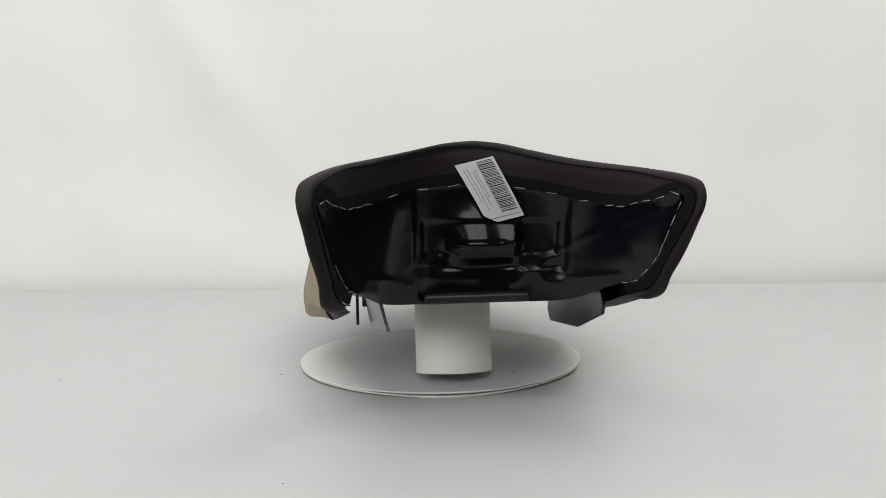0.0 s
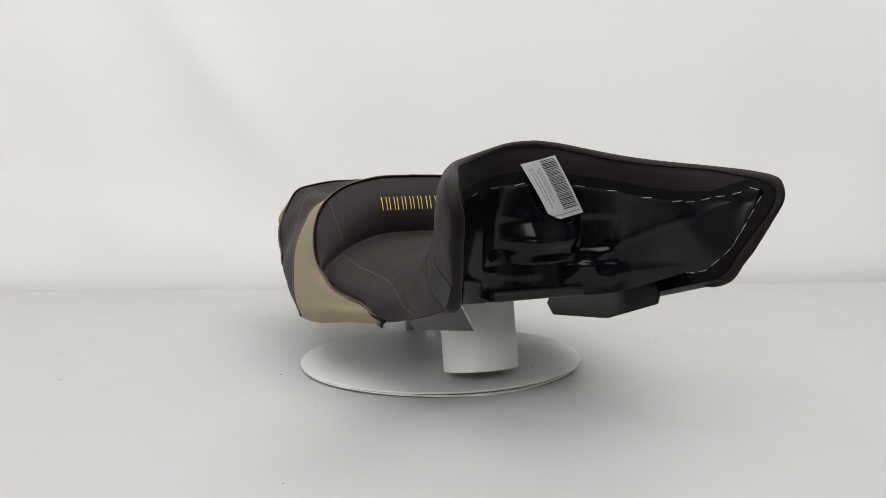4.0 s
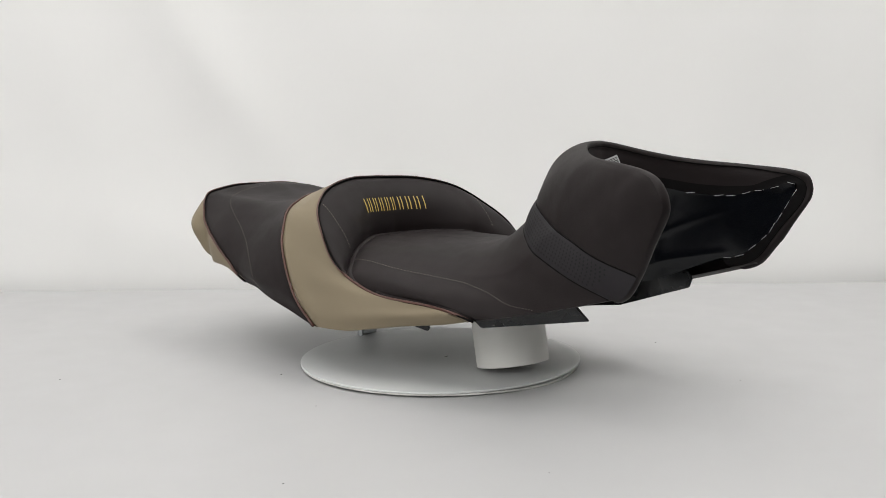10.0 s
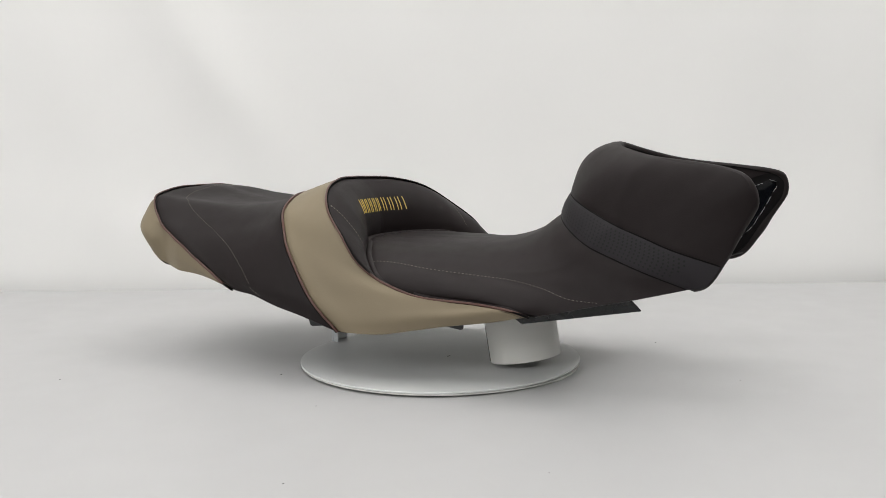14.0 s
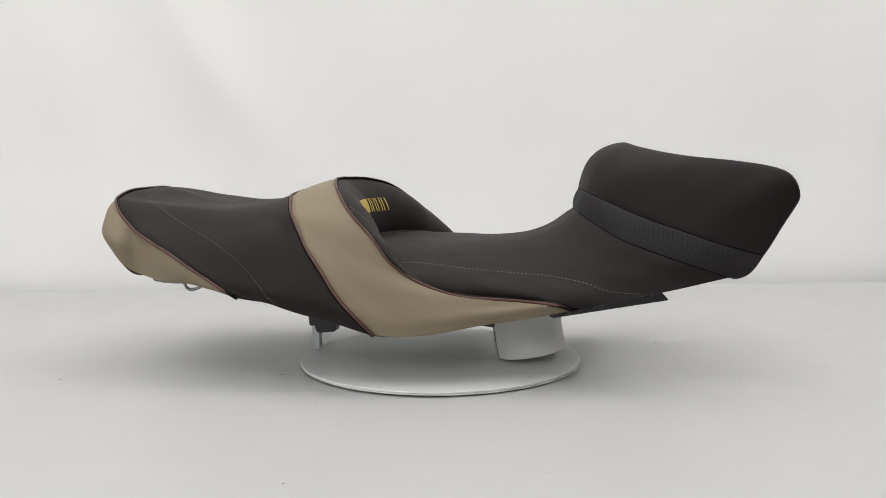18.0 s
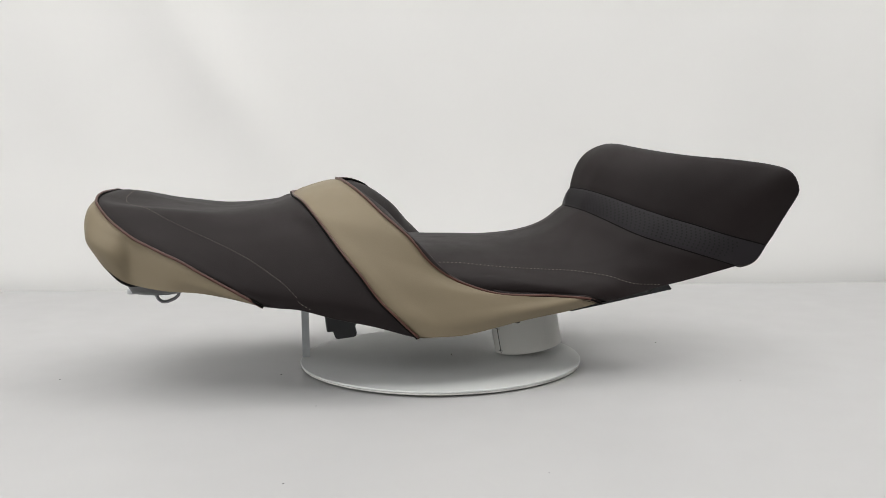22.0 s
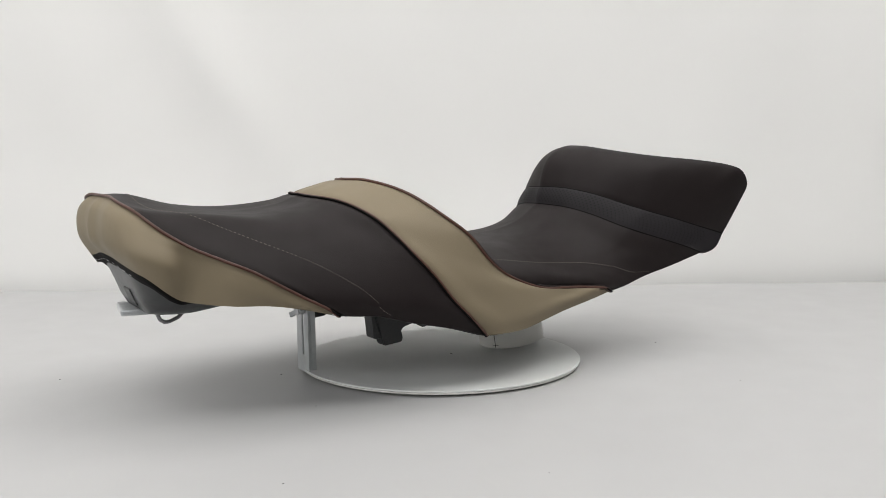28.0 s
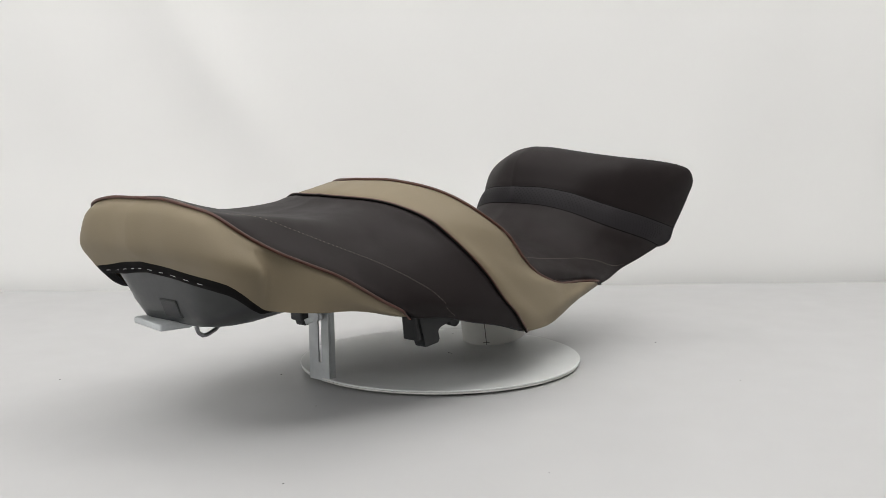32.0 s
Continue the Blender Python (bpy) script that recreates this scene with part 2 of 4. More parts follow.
# ---- turntable ----
def build_turntable():
    base = new("turntable")
    tagged(base, "round white two-layer board turntable on the table", "turntable")
    def board(name, top, bottom, r, mat, lab):
        """A thin round board, a little warped: top and bottom give the height at an angle and a share of the radius."""
        n, verts, faces = 144, [], []
        rings = [(r * f, top, 0) for f in (0.25, 0.5, 0.75, 0.93)] + [(r - 0.0006, top, 0), (r - 0.0001, top, -0.0003), (r, top, -0.0007), (r, bottom, 0.0005), (r - 0.0005, bottom, 0)] + [(r * f, bottom, 0) for f in (0.75, 0.4)]
        for rad, height, off in rings:
            for i in range(n):
                a = 2 * math.pi * i / n
                verts.append((rad * math.cos(a), rad * math.sin(a), height(math.degrees(a), rad / r) + off))
        for k in range(len(rings) - 1):
            for i in range(n):
                a, b = k * n + i, k * n + (i + 1) % n
                faces.append((a, a + n, b + n, b))
        faces.append(tuple(range(n)))
        faces.append(tuple(len(verts) - n + i for i in range(n))[::-1])
        ob = mesh_object(name, verts, faces, mat, base, lab, smooth=False)
        return ob

    def droop(deg, f):
        return (-0.0002 - 0.0012 * math.cos(math.radians(deg + 112))) * f * f

    def gap(deg, f):
        d = (deg + 85 + 180) % 360 - 180
        return 0.0003 + 0.0021 * math.exp(-(d / 24) ** 2) * max(0, f * 4 - 3)
    board("upper_board", droop, lambda a, f: droop(a, f) - 0.0019, 0.1600, WHITE_DISC, "upper white painted board")
    board("lower_board", lambda a, f: droop(a, f) - 0.0019 - gap(a, f), lambda a, f: max(droop(a, f) - 0.0038 - gap(a, f), FLOOR_Z), 0.1592, BOARD_EDGE, "lower white board layer")
    bm = bmesh.new()
    bmesh.ops.create_cone(bm, cap_ends=True, segments=64, radius1=0.09, radius2=0.09, depth=0.003, matrix=pose(0, 0, FLOOR_Z + 0.0015))
    part("bearing", bm, BOARD_EDGE, base, "low round bearing under the boards")
    part("pencil_mark", box_bm(-0.0022, -0.0128, 0.0003, 0.006, 0.0007, 0.0004, m=None), INK, base, "small dark pencil mark")
    part("pencil_mark", box_bm(0.0768, -0.0919, 0.0003, 0.0016, 0.0012, 0.0004), INK, base)
    return base


# ---- tube and bracket that carry the seat ----
def build_tube():
    tube = new("support_tube")
    tagged(tube, "short white tube leaning back under the seat", "tube")
    r, h = 0.0392, 0.095
    p = on_seat([(-0.0087, -0.1035, 0.0062)])[0]
    m = Matrix.Translation(p) @ pose(0, 0, 0, 0, 0, 5.8) @ pose(0, 0, 0, -9)
    bm = bmesh.new()
    rings = []
    for rad, z in ((r, 0), (r, h), (r - 0.003, h), (r - 0.003, 0)):
        rings.append([bm.verts.new((rad * math.cos(a), rad * math.sin(a), z)) for a in np.linspace(0, 2 * math.pi, 97)[:-1]])
    for a, b in ((0, 1), (1, 2), (2, 3), (3, 0)):
        for i in range(96):
            bm.faces.new((rings[a][i], rings[a][(i + 1) % 96], rings[b][(i + 1) % 96], rings[b][i]))
    bmesh.ops.transform(bm, matrix=m, verts=bm.verts)
    part("tube_wall", bm, WHITE_TUBE, tube)
    # pen line with two cross ticks
    a0 = math.radians(115)
    line = [m @ Vector(((r + 0.0002) * math.cos(a0), (r + 0.0002) * math.sin(a0), z)) for z in np.linspace(0.001, 0.05, 8)]
    cord("pen_line", line, 0.0004, INK, tube, "black pen line", 5)
    for z in (0.004, 0.030):
        line = [m @ Vector(((r + 0.0002) * math.cos(a), (r + 0.0002) * math.sin(a), z)) for a in np.linspace(a0 - 0.1, a0 + 0.1, 6)]
        cord("pen_tick", line, 0.0003, INK, tube, "", 5)
    return tube


def build_bracket():
    br = new("support_bracket")
    tagged(br, "worn grey aluminium slotted bar bracket with wing nut", "bracket")
    bm = bmesh.new()
    w, d, z0, z1, th = 0.031, 0.0085, -0.0022, 0.088, 0.0018

    def add(x0, x1, y0, y1, za, zb):
        bmesh.ops.create_cube(bm, size=1, matrix=pose((x0 + x1) / 2, (y0 + y1) / 2, (za + zb) / 2) @ Matrix.Diagonal((x1 - x0, y1 - y0, zb - za, 1)))
    add(-w / 2, -0.0042, d - th, d, z0, z1)
    add(0.0012, w / 2, d - th, d, z0, z1)
    add(-0.0042, 0.0012, d - th, d, z0, 0.0165)
    add(-0.0042, 0.0012, d - th, d, 0.074, z1)
    add(-w / 2, -w / 2 + th, 0, d - th - 0.0012, z0, z1)
    add(-w / 2 + 0.0007, -w / 2 + th, d - th - 0.0014, d - th + 0.0001, z0, z1)
    m = Matrix.Translation(on_seat([(0.0150, 0.152, 0)])[0]) @ pose(0, 0, 0, 0, 0, 5.8)
    bmesh.ops.transform(bm, matrix=m, verts=bm.verts)
    part("slotted_bar", bm, ALU, br)
    bm = bmesh.new()
    bmesh.ops.create_cone(bm, cap_ends=True, segments=20, radius1=0.0055, radius2=0.0045, depth=0.009, matrix=pose(-0.0055, d + 0.0045, 0.0665, 90))
    bmesh.ops.transform(bm, matrix=m, verts=bm.verts)
    nut = part("wing_nut", bm, ALU, br, "steel wing nut")
    bm = box_bm(0, 0, 0, 0.015, 0.0022, 0.006, 0.0009, m @ pose(0.0010, d + 0.0085, 0.0625, 0, 22, 20))
    part("wing", bm, ALU, nut)
    bm = box_bm(0, 0, 0, 0.008, 0.0022, 0.006, 0.0009, m @ pose(-0.0105, d + 0.0065, 0.0665, 0, 22, 0))
    part("wing", bm, ALU, nut)
    return br


# ---- seat: half ribs across the cover, from the middle of the top to the lower edge (across, along, up) ----
RIB = {
    "lip_seam": [(0.0000, -0.2120, 0.2345), (0.0280, -0.2180, 0.2315), (0.0520, -0.2330, 0.2245), (0.0800, -0.2580, 0.2175), (0.1050, -0.2900, 0.2130), (0.1270, -0.3170, 0.2095), (0.1420, -0.3410, 0.2035), (0.1475, -0.3530, 0.1940), (0.1460, -0.3555, 0.1840), (0.1430, -0.3520, 0.1740), (0.1380, -0.3390, 0.1550), (0.1330, -0.3270, 0.1370), (0.1290, -0.3160, 0.1210), (0.1220, -0.3020, 0.1125), (0.1160, -0.2860, 0.1095)],
    "staple": [(0.0000, -0.2120, 0.2005), (0.0320, -0.2165, 0.2005), (0.0613, -0.2315, 0.1980), (0.0877, -0.2588, 0.1910), (0.1066, -0.2909, 0.1885), (0.1210, -0.3180, 0.1925), (0.1340, -0.3410, 0.1980), (0.1365, -0.3445, 0.1920), (0.1345, -0.3400, 0.1790), (0.1310, -0.3320, 0.1650), (0.1275, -0.3220, 0.1490), (0.1225, -0.3090, 0.1340), (0.1165, -0.2940, 0.1215), (0.1100, -0.2780, 0.1165)],
    "crest": [(0.0000, -0.2029, 0.2410), (0.0240, -0.2089, 0.2392), (0.0450, -0.2217, 0.2352), (0.0739, -0.2427, 0.2290), (0.1039, -0.2708, 0.2232), (0.1277, -0.3016, 0.2185), (0.1430, -0.3340, 0.2143), (0.1508, -0.3520, 0.2075), (0.1522, -0.3606, 0.1955), (0.1501, -0.3645, 0.1855), (0.1477, -0.3604, 0.1750), (0.1442, -0.3500, 0.1560), (0.1395, -0.3420, 0.1400), (0.1372, -0.3360, 0.1318)],
    "band_top": [(0.0000, -0.1549, 0.1905), (0.0377, -0.1674, 0.1885), (0.0671, -0.1845, 0.1827), (0.0868, -0.2117, 0.1720), (0.1081, -0.2474, 0.1590), (0.1289, -0.2877, 0.1445), (0.1372, -0.3355, 0.1316)],
    "band_mid": [(0.0000, -0.1489, 0.1811), (0.0408, -0.1609, 0.1793), (0.0703, -0.1768, 0.1724), (0.0912, -0.2031, 0.1605), (0.1105, -0.2372, 0.1477), (0.1299, -0.2802, 0.1322), (0.1354, -0.3203, 0.1143)],
    "band_low": [(0.0000, -0.1454, 0.1697), (0.0416, -0.1545, 0.1680), (0.0711, -0.1691, 0.1600), (0.0933, -0.1944, 0.1470), (0.1105, -0.2270, 0.1345), (0.1265, -0.2666, 0.1200), (0.1275, -0.2990, 0.1085)],
    "pan_e": [(0.0000, -0.1199, 0.1515), (0.0405, -0.1285, 0.1490), (0.0701, -0.1425, 0.1415), (0.0913, -0.1653, 0.1315), (0.1063, -0.1938, 0.1210), (0.1190, -0.2263, 0.1100), (0.1253, -0.2505, 0.0965)],
    "pan_d": [(0.0000, -0.0899, 0.1415), (0.0416, -0.0975, 0.1390), (0.0712, -0.1096, 0.1320), (0.0916, -0.1283, 0.1225), (0.1056, -0.1558, 0.1140), (0.1156, -0.1841, 0.1050), (0.1228, -0.2134, 0.0880)],
    "pan_c": [(0.0000, -0.0500, 0.1368), (0.0431, -0.0565, 0.1350), (0.0737, -0.0676, 0.1285), (0.0951, -0.0834, 0.1205), (0.1083, -0.1088, 0.1125), (0.1171, -0.1412, 0.1050), (0.1241, -0.1714, 0.0950), (0.1264, -0.1915, 0.0830)],
    "pan_b": [(0.0000, 0.0000, 0.1370), (0.0498, -0.0067, 0.1350), (0.0814, -0.0179, 0.1305), (0.1049, -0.0337, 0.1220), (0.1190, -0.0592, 0.1130), (0.1259, -0.0924, 0.1060), (0.1317, -0.1267, 0.0980), (0.1337, -0.1548, 0.0880), (0.1311, -0.1727, 0.0790)],
    "pan_a": [(0.0000, 0.0500, 0.1372), (0.0515, 0.0412, 0.1360), (0.0889, 0.0249, 0.1305), (0.1132, 0.0041, 0.1220), (0.1304, -0.0196, 0.1135), (0.1404, -0.0479, 0.1035), (0.1426, -0.0850, 0.0945), (0.1415, -0.1170, 0.0875), (0.1407, -0.1410, 0.0810), (0.1327, -0.1547, 0.0757)],
    "crease": [(0.0000, 0.0841, 0.1370), (0.0476, 0.0744, 0.1368), (0.0779, 0.0543, 0.1340), (0.1035, 0.0399, 0.1265), (0.1288, 0.0200, 0.1155), (0.1457, 0.0044, 0.1075), (0.1486, -0.0132, 0.0975), (0.1477, -0.0412, 0.0895), (0.1434, -0.0761, 0.0855), (0.1407, -0.1110, 0.0825), (0.1418, -0.1360, 0.0803), (0.1338, -0.1516, 0.0751)],
    "step_top": [(0.0000, 0.1114, 0.2062), (0.0537, 0.1052, 0.2035), (0.1012, 0.0903, 0.1905), (0.1335, 0.0694, 0.1683), (0.1488, 0.0478, 0.1475), (0.1546, 0.0286, 0.1225), (0.1539, 0.0086, 0.1075), (0.1517, -0.0113, 0.0990), (0.1492, -0.0402, 0.0908), (0.1450, -0.0751, 0.0865), (0.1417, -0.1100, 0.0833), (0.1434, -0.1351, 0.0810), (0.1338, -0.1514, 0.0754)],
    "band_rear": [(0.0000, 0.1614, 0.1920), (0.0554, 0.1542, 0.1885), (0.0900, 0.1424, 0.1805), (0.1176, 0.1307, 0.1687), (0.1352, 0.1187, 0.1527), (0.1479, 0.1082, 0.1368), (0.1574, 0.0936, 0.1165), (0.1633, 0.0780, 0.0937), (0.1668, 0.0622, 0.0767), (0.1646, 0.0421, 0.0560)],
    "pil_a": [(0.0000, 0.1849, 0.1838), (0.0562, 0.1771, 0.1810), (0.0938, 0.1638, 0.1715), (0.1233, 0.1488, 0.1530), (0.1427, 0.1331, 0.1290), (0.1560, 0.1116, 0.1010), (0.1630, 0.0844, 0.0680)],
    "pil_b": [(0.0000, 0.2379, 0.1795), (0.0581, 0.2301, 0.1770), (0.0926, 0.2159, 0.1680), (0.1190, 0.1980, 0.1490), (0.1382, 0.1763, 0.1250), (0.1524, 0.1508, 0.1000), (0.1589, 0.1225, 0.0765)],
    "pil_c": [(0.0000, 0.2978, 0.1896), (0.0502, 0.2904, 0.1870), (0.0798, 0.2784, 0.1800), (0.1041, 0.2595, 0.1630), (0.1234, 0.2378, 0.1430), (0.1375, 0.2113, 0.1200), (0.1484, 0.1809, 0.1000), (0.1526, 0.1568, 0.0855)],
    "pil_d": [(0.0000, 0.3398, 0.1990), (0.0462, 0.3346, 0.1965), (0.0714, 0.3267, 0.1905), (0.0930, 0.3129, 0.1760), (0.1102, 0.2913, 0.1605), (0.1272, 0.2617, 0.1420), (0.1381, 0.2303, 0.1210), (0.1466, 0.2020, 0.1015), (0.1487, 0.1749, 0.0868)],
    "tail_seam": [(0.0000, 0.3653, 0.1985), (0.0407, 0.3627, 0.1965), (0.0705, 0.3563, 0.1915), (0.0882, 0.3491, 0.1860), (0.0999, 0.3402, 0.1776), (0.1095, 0.3289, 0.1673), (0.1209, 0.3110, 0.1540), (0.1282, 0.2887, 0.1430), (0.1344, 0.2665, 0.1330), (0.1396, 0.2453, 0.1207), (0.1429, 0.2241, 0.1083), (0.1482, 0.2027, 0.0960), (0.1438, 0.1916, 0.0880)],
    "tail_a": [(0.0000, 0.3800, 0.1840), (0.0520, 0.3735, 0.1820), (0.0830, 0.3645, 0.1770), (0.1030, 0.3500, 0.1680), (0.1150, 0.3310, 0.1560), (0.1235, 0.3060, 0.1420), (0.1310, 0.2820, 0.1320), (0.1370, 0.2580, 0.1215), (0.1415, 0.2360, 0.1115), (0.1455, 0.2120, 0.0985), (0.1445, 0.1915, 0.0879)],
    "tail_b": [(0.0000, 0.3840, 0.1580), (0.0520, 0.3775, 0.1570), (0.0850, 0.3690, 0.1550), (0.1080, 0.3570, 0.1500), (0.1190, 0.3410, 0.1420), (0.1245, 0.3210, 0.1310), (0.1290, 0.2950, 0.1200), (0.1345, 0.2660, 0.1120), (0.1395, 0.2400, 0.1040), (0.1440, 0.2120, 0.0940), (0.1435, 0.1915, 0.0878)],
    "tail_edge": [(0.0000, 0.3700, 0.1428), (0.0370, 0.3655, 0.1395), (0.0620, 0.3610, 0.1358), (0.0860, 0.3575, 0.1328), (0.1000, 0.3510, 0.1292), (0.1060, 0.3425, 0.1220), (0.1090, 0.3340, 0.1145), (0.1135, 0.3235, 0.1075), (0.1190, 0.3080, 0.1040), (0.1265, 0.2830, 0.1012), (0.1330, 0.2510, 0.0990), (0.1385, 0.2180, 0.0938), (0.1425, 0.1920, 0.0876)],
    "crest_low": [(0.0000, -0.2029, 0.2410), (0.0240, -0.2089, 0.2392), (0.0450, -0.2217, 0.2352), (0.0739, -0.2427, 0.2290), (0.1039, -0.2708, 0.2232), (0.1277, -0.3016, 0.2185), (0.1430, -0.3340, 0.2143), (0.1508, -0.3520, 0.2075), (0.1522, -0.3606, 0.1955), (0.1501, -0.3645, 0.1855), (0.1477, -0.3604, 0.1750), (0.1442, -0.3500, 0.1560), (0.1395, -0.3420, 0.1400), (0.1372, -0.3360, 0.1318), (0.1355, -0.3205, 0.1142), (0.1278, -0.2995, 0.1083)],
}
NU = 72
CURVE = {k: spline(v, NU) for k, v in RIB.items()}
def ease(x):
    x = np.clip(x, 0, 1)
    return x * x * (3 - 2 * x)


for k, share in (("pil_d", 0.4), ("tail_seam", 0.8), ("tail_a", 1.0), ("tail_b", 1.0), ("tail_edge", 0.7)):
    across = CURVE[k][:, 0]
    CURVE[k][:, 1] += share * (-0.006 + 0.011 * ease((across - 0.02) / 0.08)) * ease((0.134 - across) / 0.035)     # blunt tail
for k, share in (("tail_a", 0.5), ("tail_b", 1.0), ("tail_edge", 0.7)):
    along = CURVE[k][:, 1] - 0.320
    CURVE[k][:, 0] -= share * 0.0135 * np.exp(-(along / np.where(along > 0, 0.012, 0.034)) ** 2) * ease((CURVE[k][:, 0] - 0.09) / 0.02)     # hollow behind the tail corner
NARROW = 0.45 * (1 - ease((np.linspace(0, 1, NU) - 0.42) / 0.14))[:, None]     # the rim roll is slim along the top
CURVE["lip_seam"] = CURVE["lip_seam"] * (1 - NARROW) + CURVE["crest_low"] * NARROW
# how each half of the sewn cover departs from the pattern, in mm (across, along, up) at even steps from the middle to the lower edge; 1 and -1 are the two halves
SHIFT = {
    ("staple", 1): [(0, -1.2, 0.6), (0.8, -2.8, -2.9), (1.9, -4.8, -4.6), (3.1, -6.9, -4.3), (4.1, -8.9, -2.3), (3.1, -9.2, -0.4), (3.6, -9.8, -0.8), (2.9, -7.2, 2.3)],
    ("staple", -1): [(0, -1.2, 0.6), (1.2, -1.8, -1.1), (2.8, -2.3, -2.5), (4.6, -2.8, -2.2), (5, -3.2, -3), (2.5, -3.3, -1.3), (0.2, -3.3, -0.1), (-1.1, -3.3, 0.7)],
    ("lip_seam", 1): [(0, -2.8, -2), (-1.9, -4.3, -3.9), (-2.8, -5.5, -3.3), (-2.6, -6.3, -2.3), (-1.9, -6.5, -0.4), (-1.4, -6.2, 0.9), (-1.1, -5.8, 1.5), (-1, -5.4, 1.9)],
    ("lip_seam", -1): [(0, -2.8, -2), (-1, -3, 0.4), (-2.3, -3.3, 1.4), (-3.6, -4.1, 3.1), (-5, -5.3, 4.2), (-4.9, -6.7, 4.6), (-4.5, -10.2, 2.2), (-4, -12.1, 0.4)],
    ("crest_low", 1): [(0, -2.5, -0.5), (0, -2.1, -3.4), (-0.2, -2.6, -5.1), (-0.1, -3.3, -5.5), (0.5, -3.4, -4.3), (1.6, -2, -0.4), (1.1, -1.2, -0.5), (0, 0.1, -0.6)],
    ("crest_low", -1): [(0, -2.5, -0.5), (-0.9, -3.6, -0.7), (-1.1, -4.2, -0.2), (-0.2, -3.3, -0.9), (1.8, -1.2, -1.4), (3.5, 1.8, 1.1), (3.6, 1.3, -0.5), (5.1, -4.3, -0.4)],
    ("band_top", 1): [(0, -0.7, -0.1), (0.7, -0.1, 0.2), (1.2, 0.3, 0.3), (1.5, 0.5, 0.2), (1.6, 0.3, 0), (1.5, 0, -0.2), (1.3, -0.5, -0.3), (1.1, -1.2, -0.5)],
    ("band_top", -1): [(0, -0.7, -0.1), (-0.2, -0.7, 0.1), (0.1, -0.3, -0.9), (2, 0.8, -1.7), (3.5, 1.5, -1.9), (4.3, 0.9, -0.8), (4.7, 0.8, -1.1), (3.5, 0.8, -1.4)],
    ("band_low", 1): [(0, -4.1, -0.4), (0.4, -3.2, -0.5), (0.7, -2.3, -0.5), (1, -1.7, -0.5), (1, -1.2, -0.5), (0.9, -0.7, -0.5), (0.5, -0.3, -0.6), (0, 0.1, -0.6)],
    ("band_low", -1): [(0, -4.1, -0.4), (0.1, -4.8, -1.4), (0.8, -5.1, -1.5), (2.6, -3.8, -1.3), (4.3, -2, -1.7), (5, -1.7, -1.3), (4.8, -2.8, -0.7), (5.2, -4.5, -0.4)],
    ("crease", 1): [(0, -0.5, 0.5), (-0.3, -0.9, 1.7), (-0.7, -1.1, 2.8), (-1.4, -1.2, 2.6), (-2.1, -1.1, 1.8), (-2.4, -1.2, 1), (-2.1, -1.3, 0.7), (-1.7, -1.5, 0.3)],
    ("crease", -1): [(0, -0.5, 0.5), (-0.9, -0.4, 0.6), (-2, -0.4, 1), (-3.6, -0.9, 0.7), (-5.3, -1.8, 0), (-6, -2.6, -0.3), (-3.7, -2.7, 0.6), (-0.5, -2.5, -0.8)],
    ("step_top", 1): [(0, 4.2, 0), (-1.1, 3, 0.1), (-2.1, 1.9, 0.6), (-3.2, 1, 0.2), (-3, -0.5, 0.9), (-2.4, -1.2, 1), (-2.1, -1.4, 0.7), (-1.7, -1.5, 0.3)],
    ("step_top", -1): [(0, 4.2, 0), (-2.3, 3.5, 1.3), (-5.2, 1.6, 2.7), (-8.7, -1.4, 2.1), (-9.6, -3.7, 1.1), (-6.1, -2.6, -0.4), (-3.7, -2.7, 0.7), (-0.4, -2.5, -0.8)],
    ("band_rear", 1): [(0, 3.9, -0.2), (1.8, 5.8, 1.6), (3.3, 7.2, 3.8), (3.6, 7.3, 5), (2.6, 5.9, 4.2), (1.3, 4.1, 2.8), (-0.1, 2.3, 1.3), (-1.3, 0.6, 0)],
    ("band_rear", -1): [(0, 3.9, -0.2), (0.4, 4.7, -0.5), (0.4, 5.3, 1.3), (-0.9, 6, 1.1), (-3.2, 4.3, -0.5), (-4.1, 1.4, -1.5), (-4.6, -0.5, -2.8), (-5.5, -1.9, -3.8)],
    ("tail_seam", 1): [(0, 1.5, -1.6), (0.5, 3.8, 0.3), (0.7, 5.3, 1.8), (0.2, 5.1, 1.9), (-0.3, 4, 1.4), (-0.6, 2.8, 0.8), (-0.8, 1.6, 0.1), (-0.8, 0.5, -0.5)],
    ("tail_seam", -1): [(0, 1.5, -1.6), (-3.4, 1.3, -0.6), (-6.9, 2.5, -0.9), (-9.2, 2.3, -2.1), (-8, 1.5, -1.3), (-4.7, 1.2, -1.4), (-1.5, 0.6, -2.1), (-0.2, -0.9, -2.7)],
}


def shift_line(key, side):
    """The departure of a rib, smooth along it, in metres."""
    knots = np.array(SHIFT[key, side], float) / 1000
    n = len(knots)
    x = np.linspace(0, n - 1, NU)
    i = np.minimum(x.astype(int), n - 2)
    t = (x - i)[:, None]
    ext = np.vstack([np.array(SHIFT[key, -side][1]) * (-0.001, 0.001, 0.001), knots, 2 * knots[-1] - knots[-2]])
    a, b, c, d = ext[i], ext[i + 1], ext[i + 2], ext[i + 3]
    return b + 0.5 * t * (c - a + t * (2 * a - 5 * b + 4 * c - d + t * (3 * (b - c) + d - a)))


def resample(line, n):
    d = np.r_[0, np.cumsum(np.linalg.norm(np.diff(line, axis=0), axis=1))]
    return np.stack([np.interp(np.linspace(0, d[-1], n), d, line[:, j]) for j in range(3)], 1)


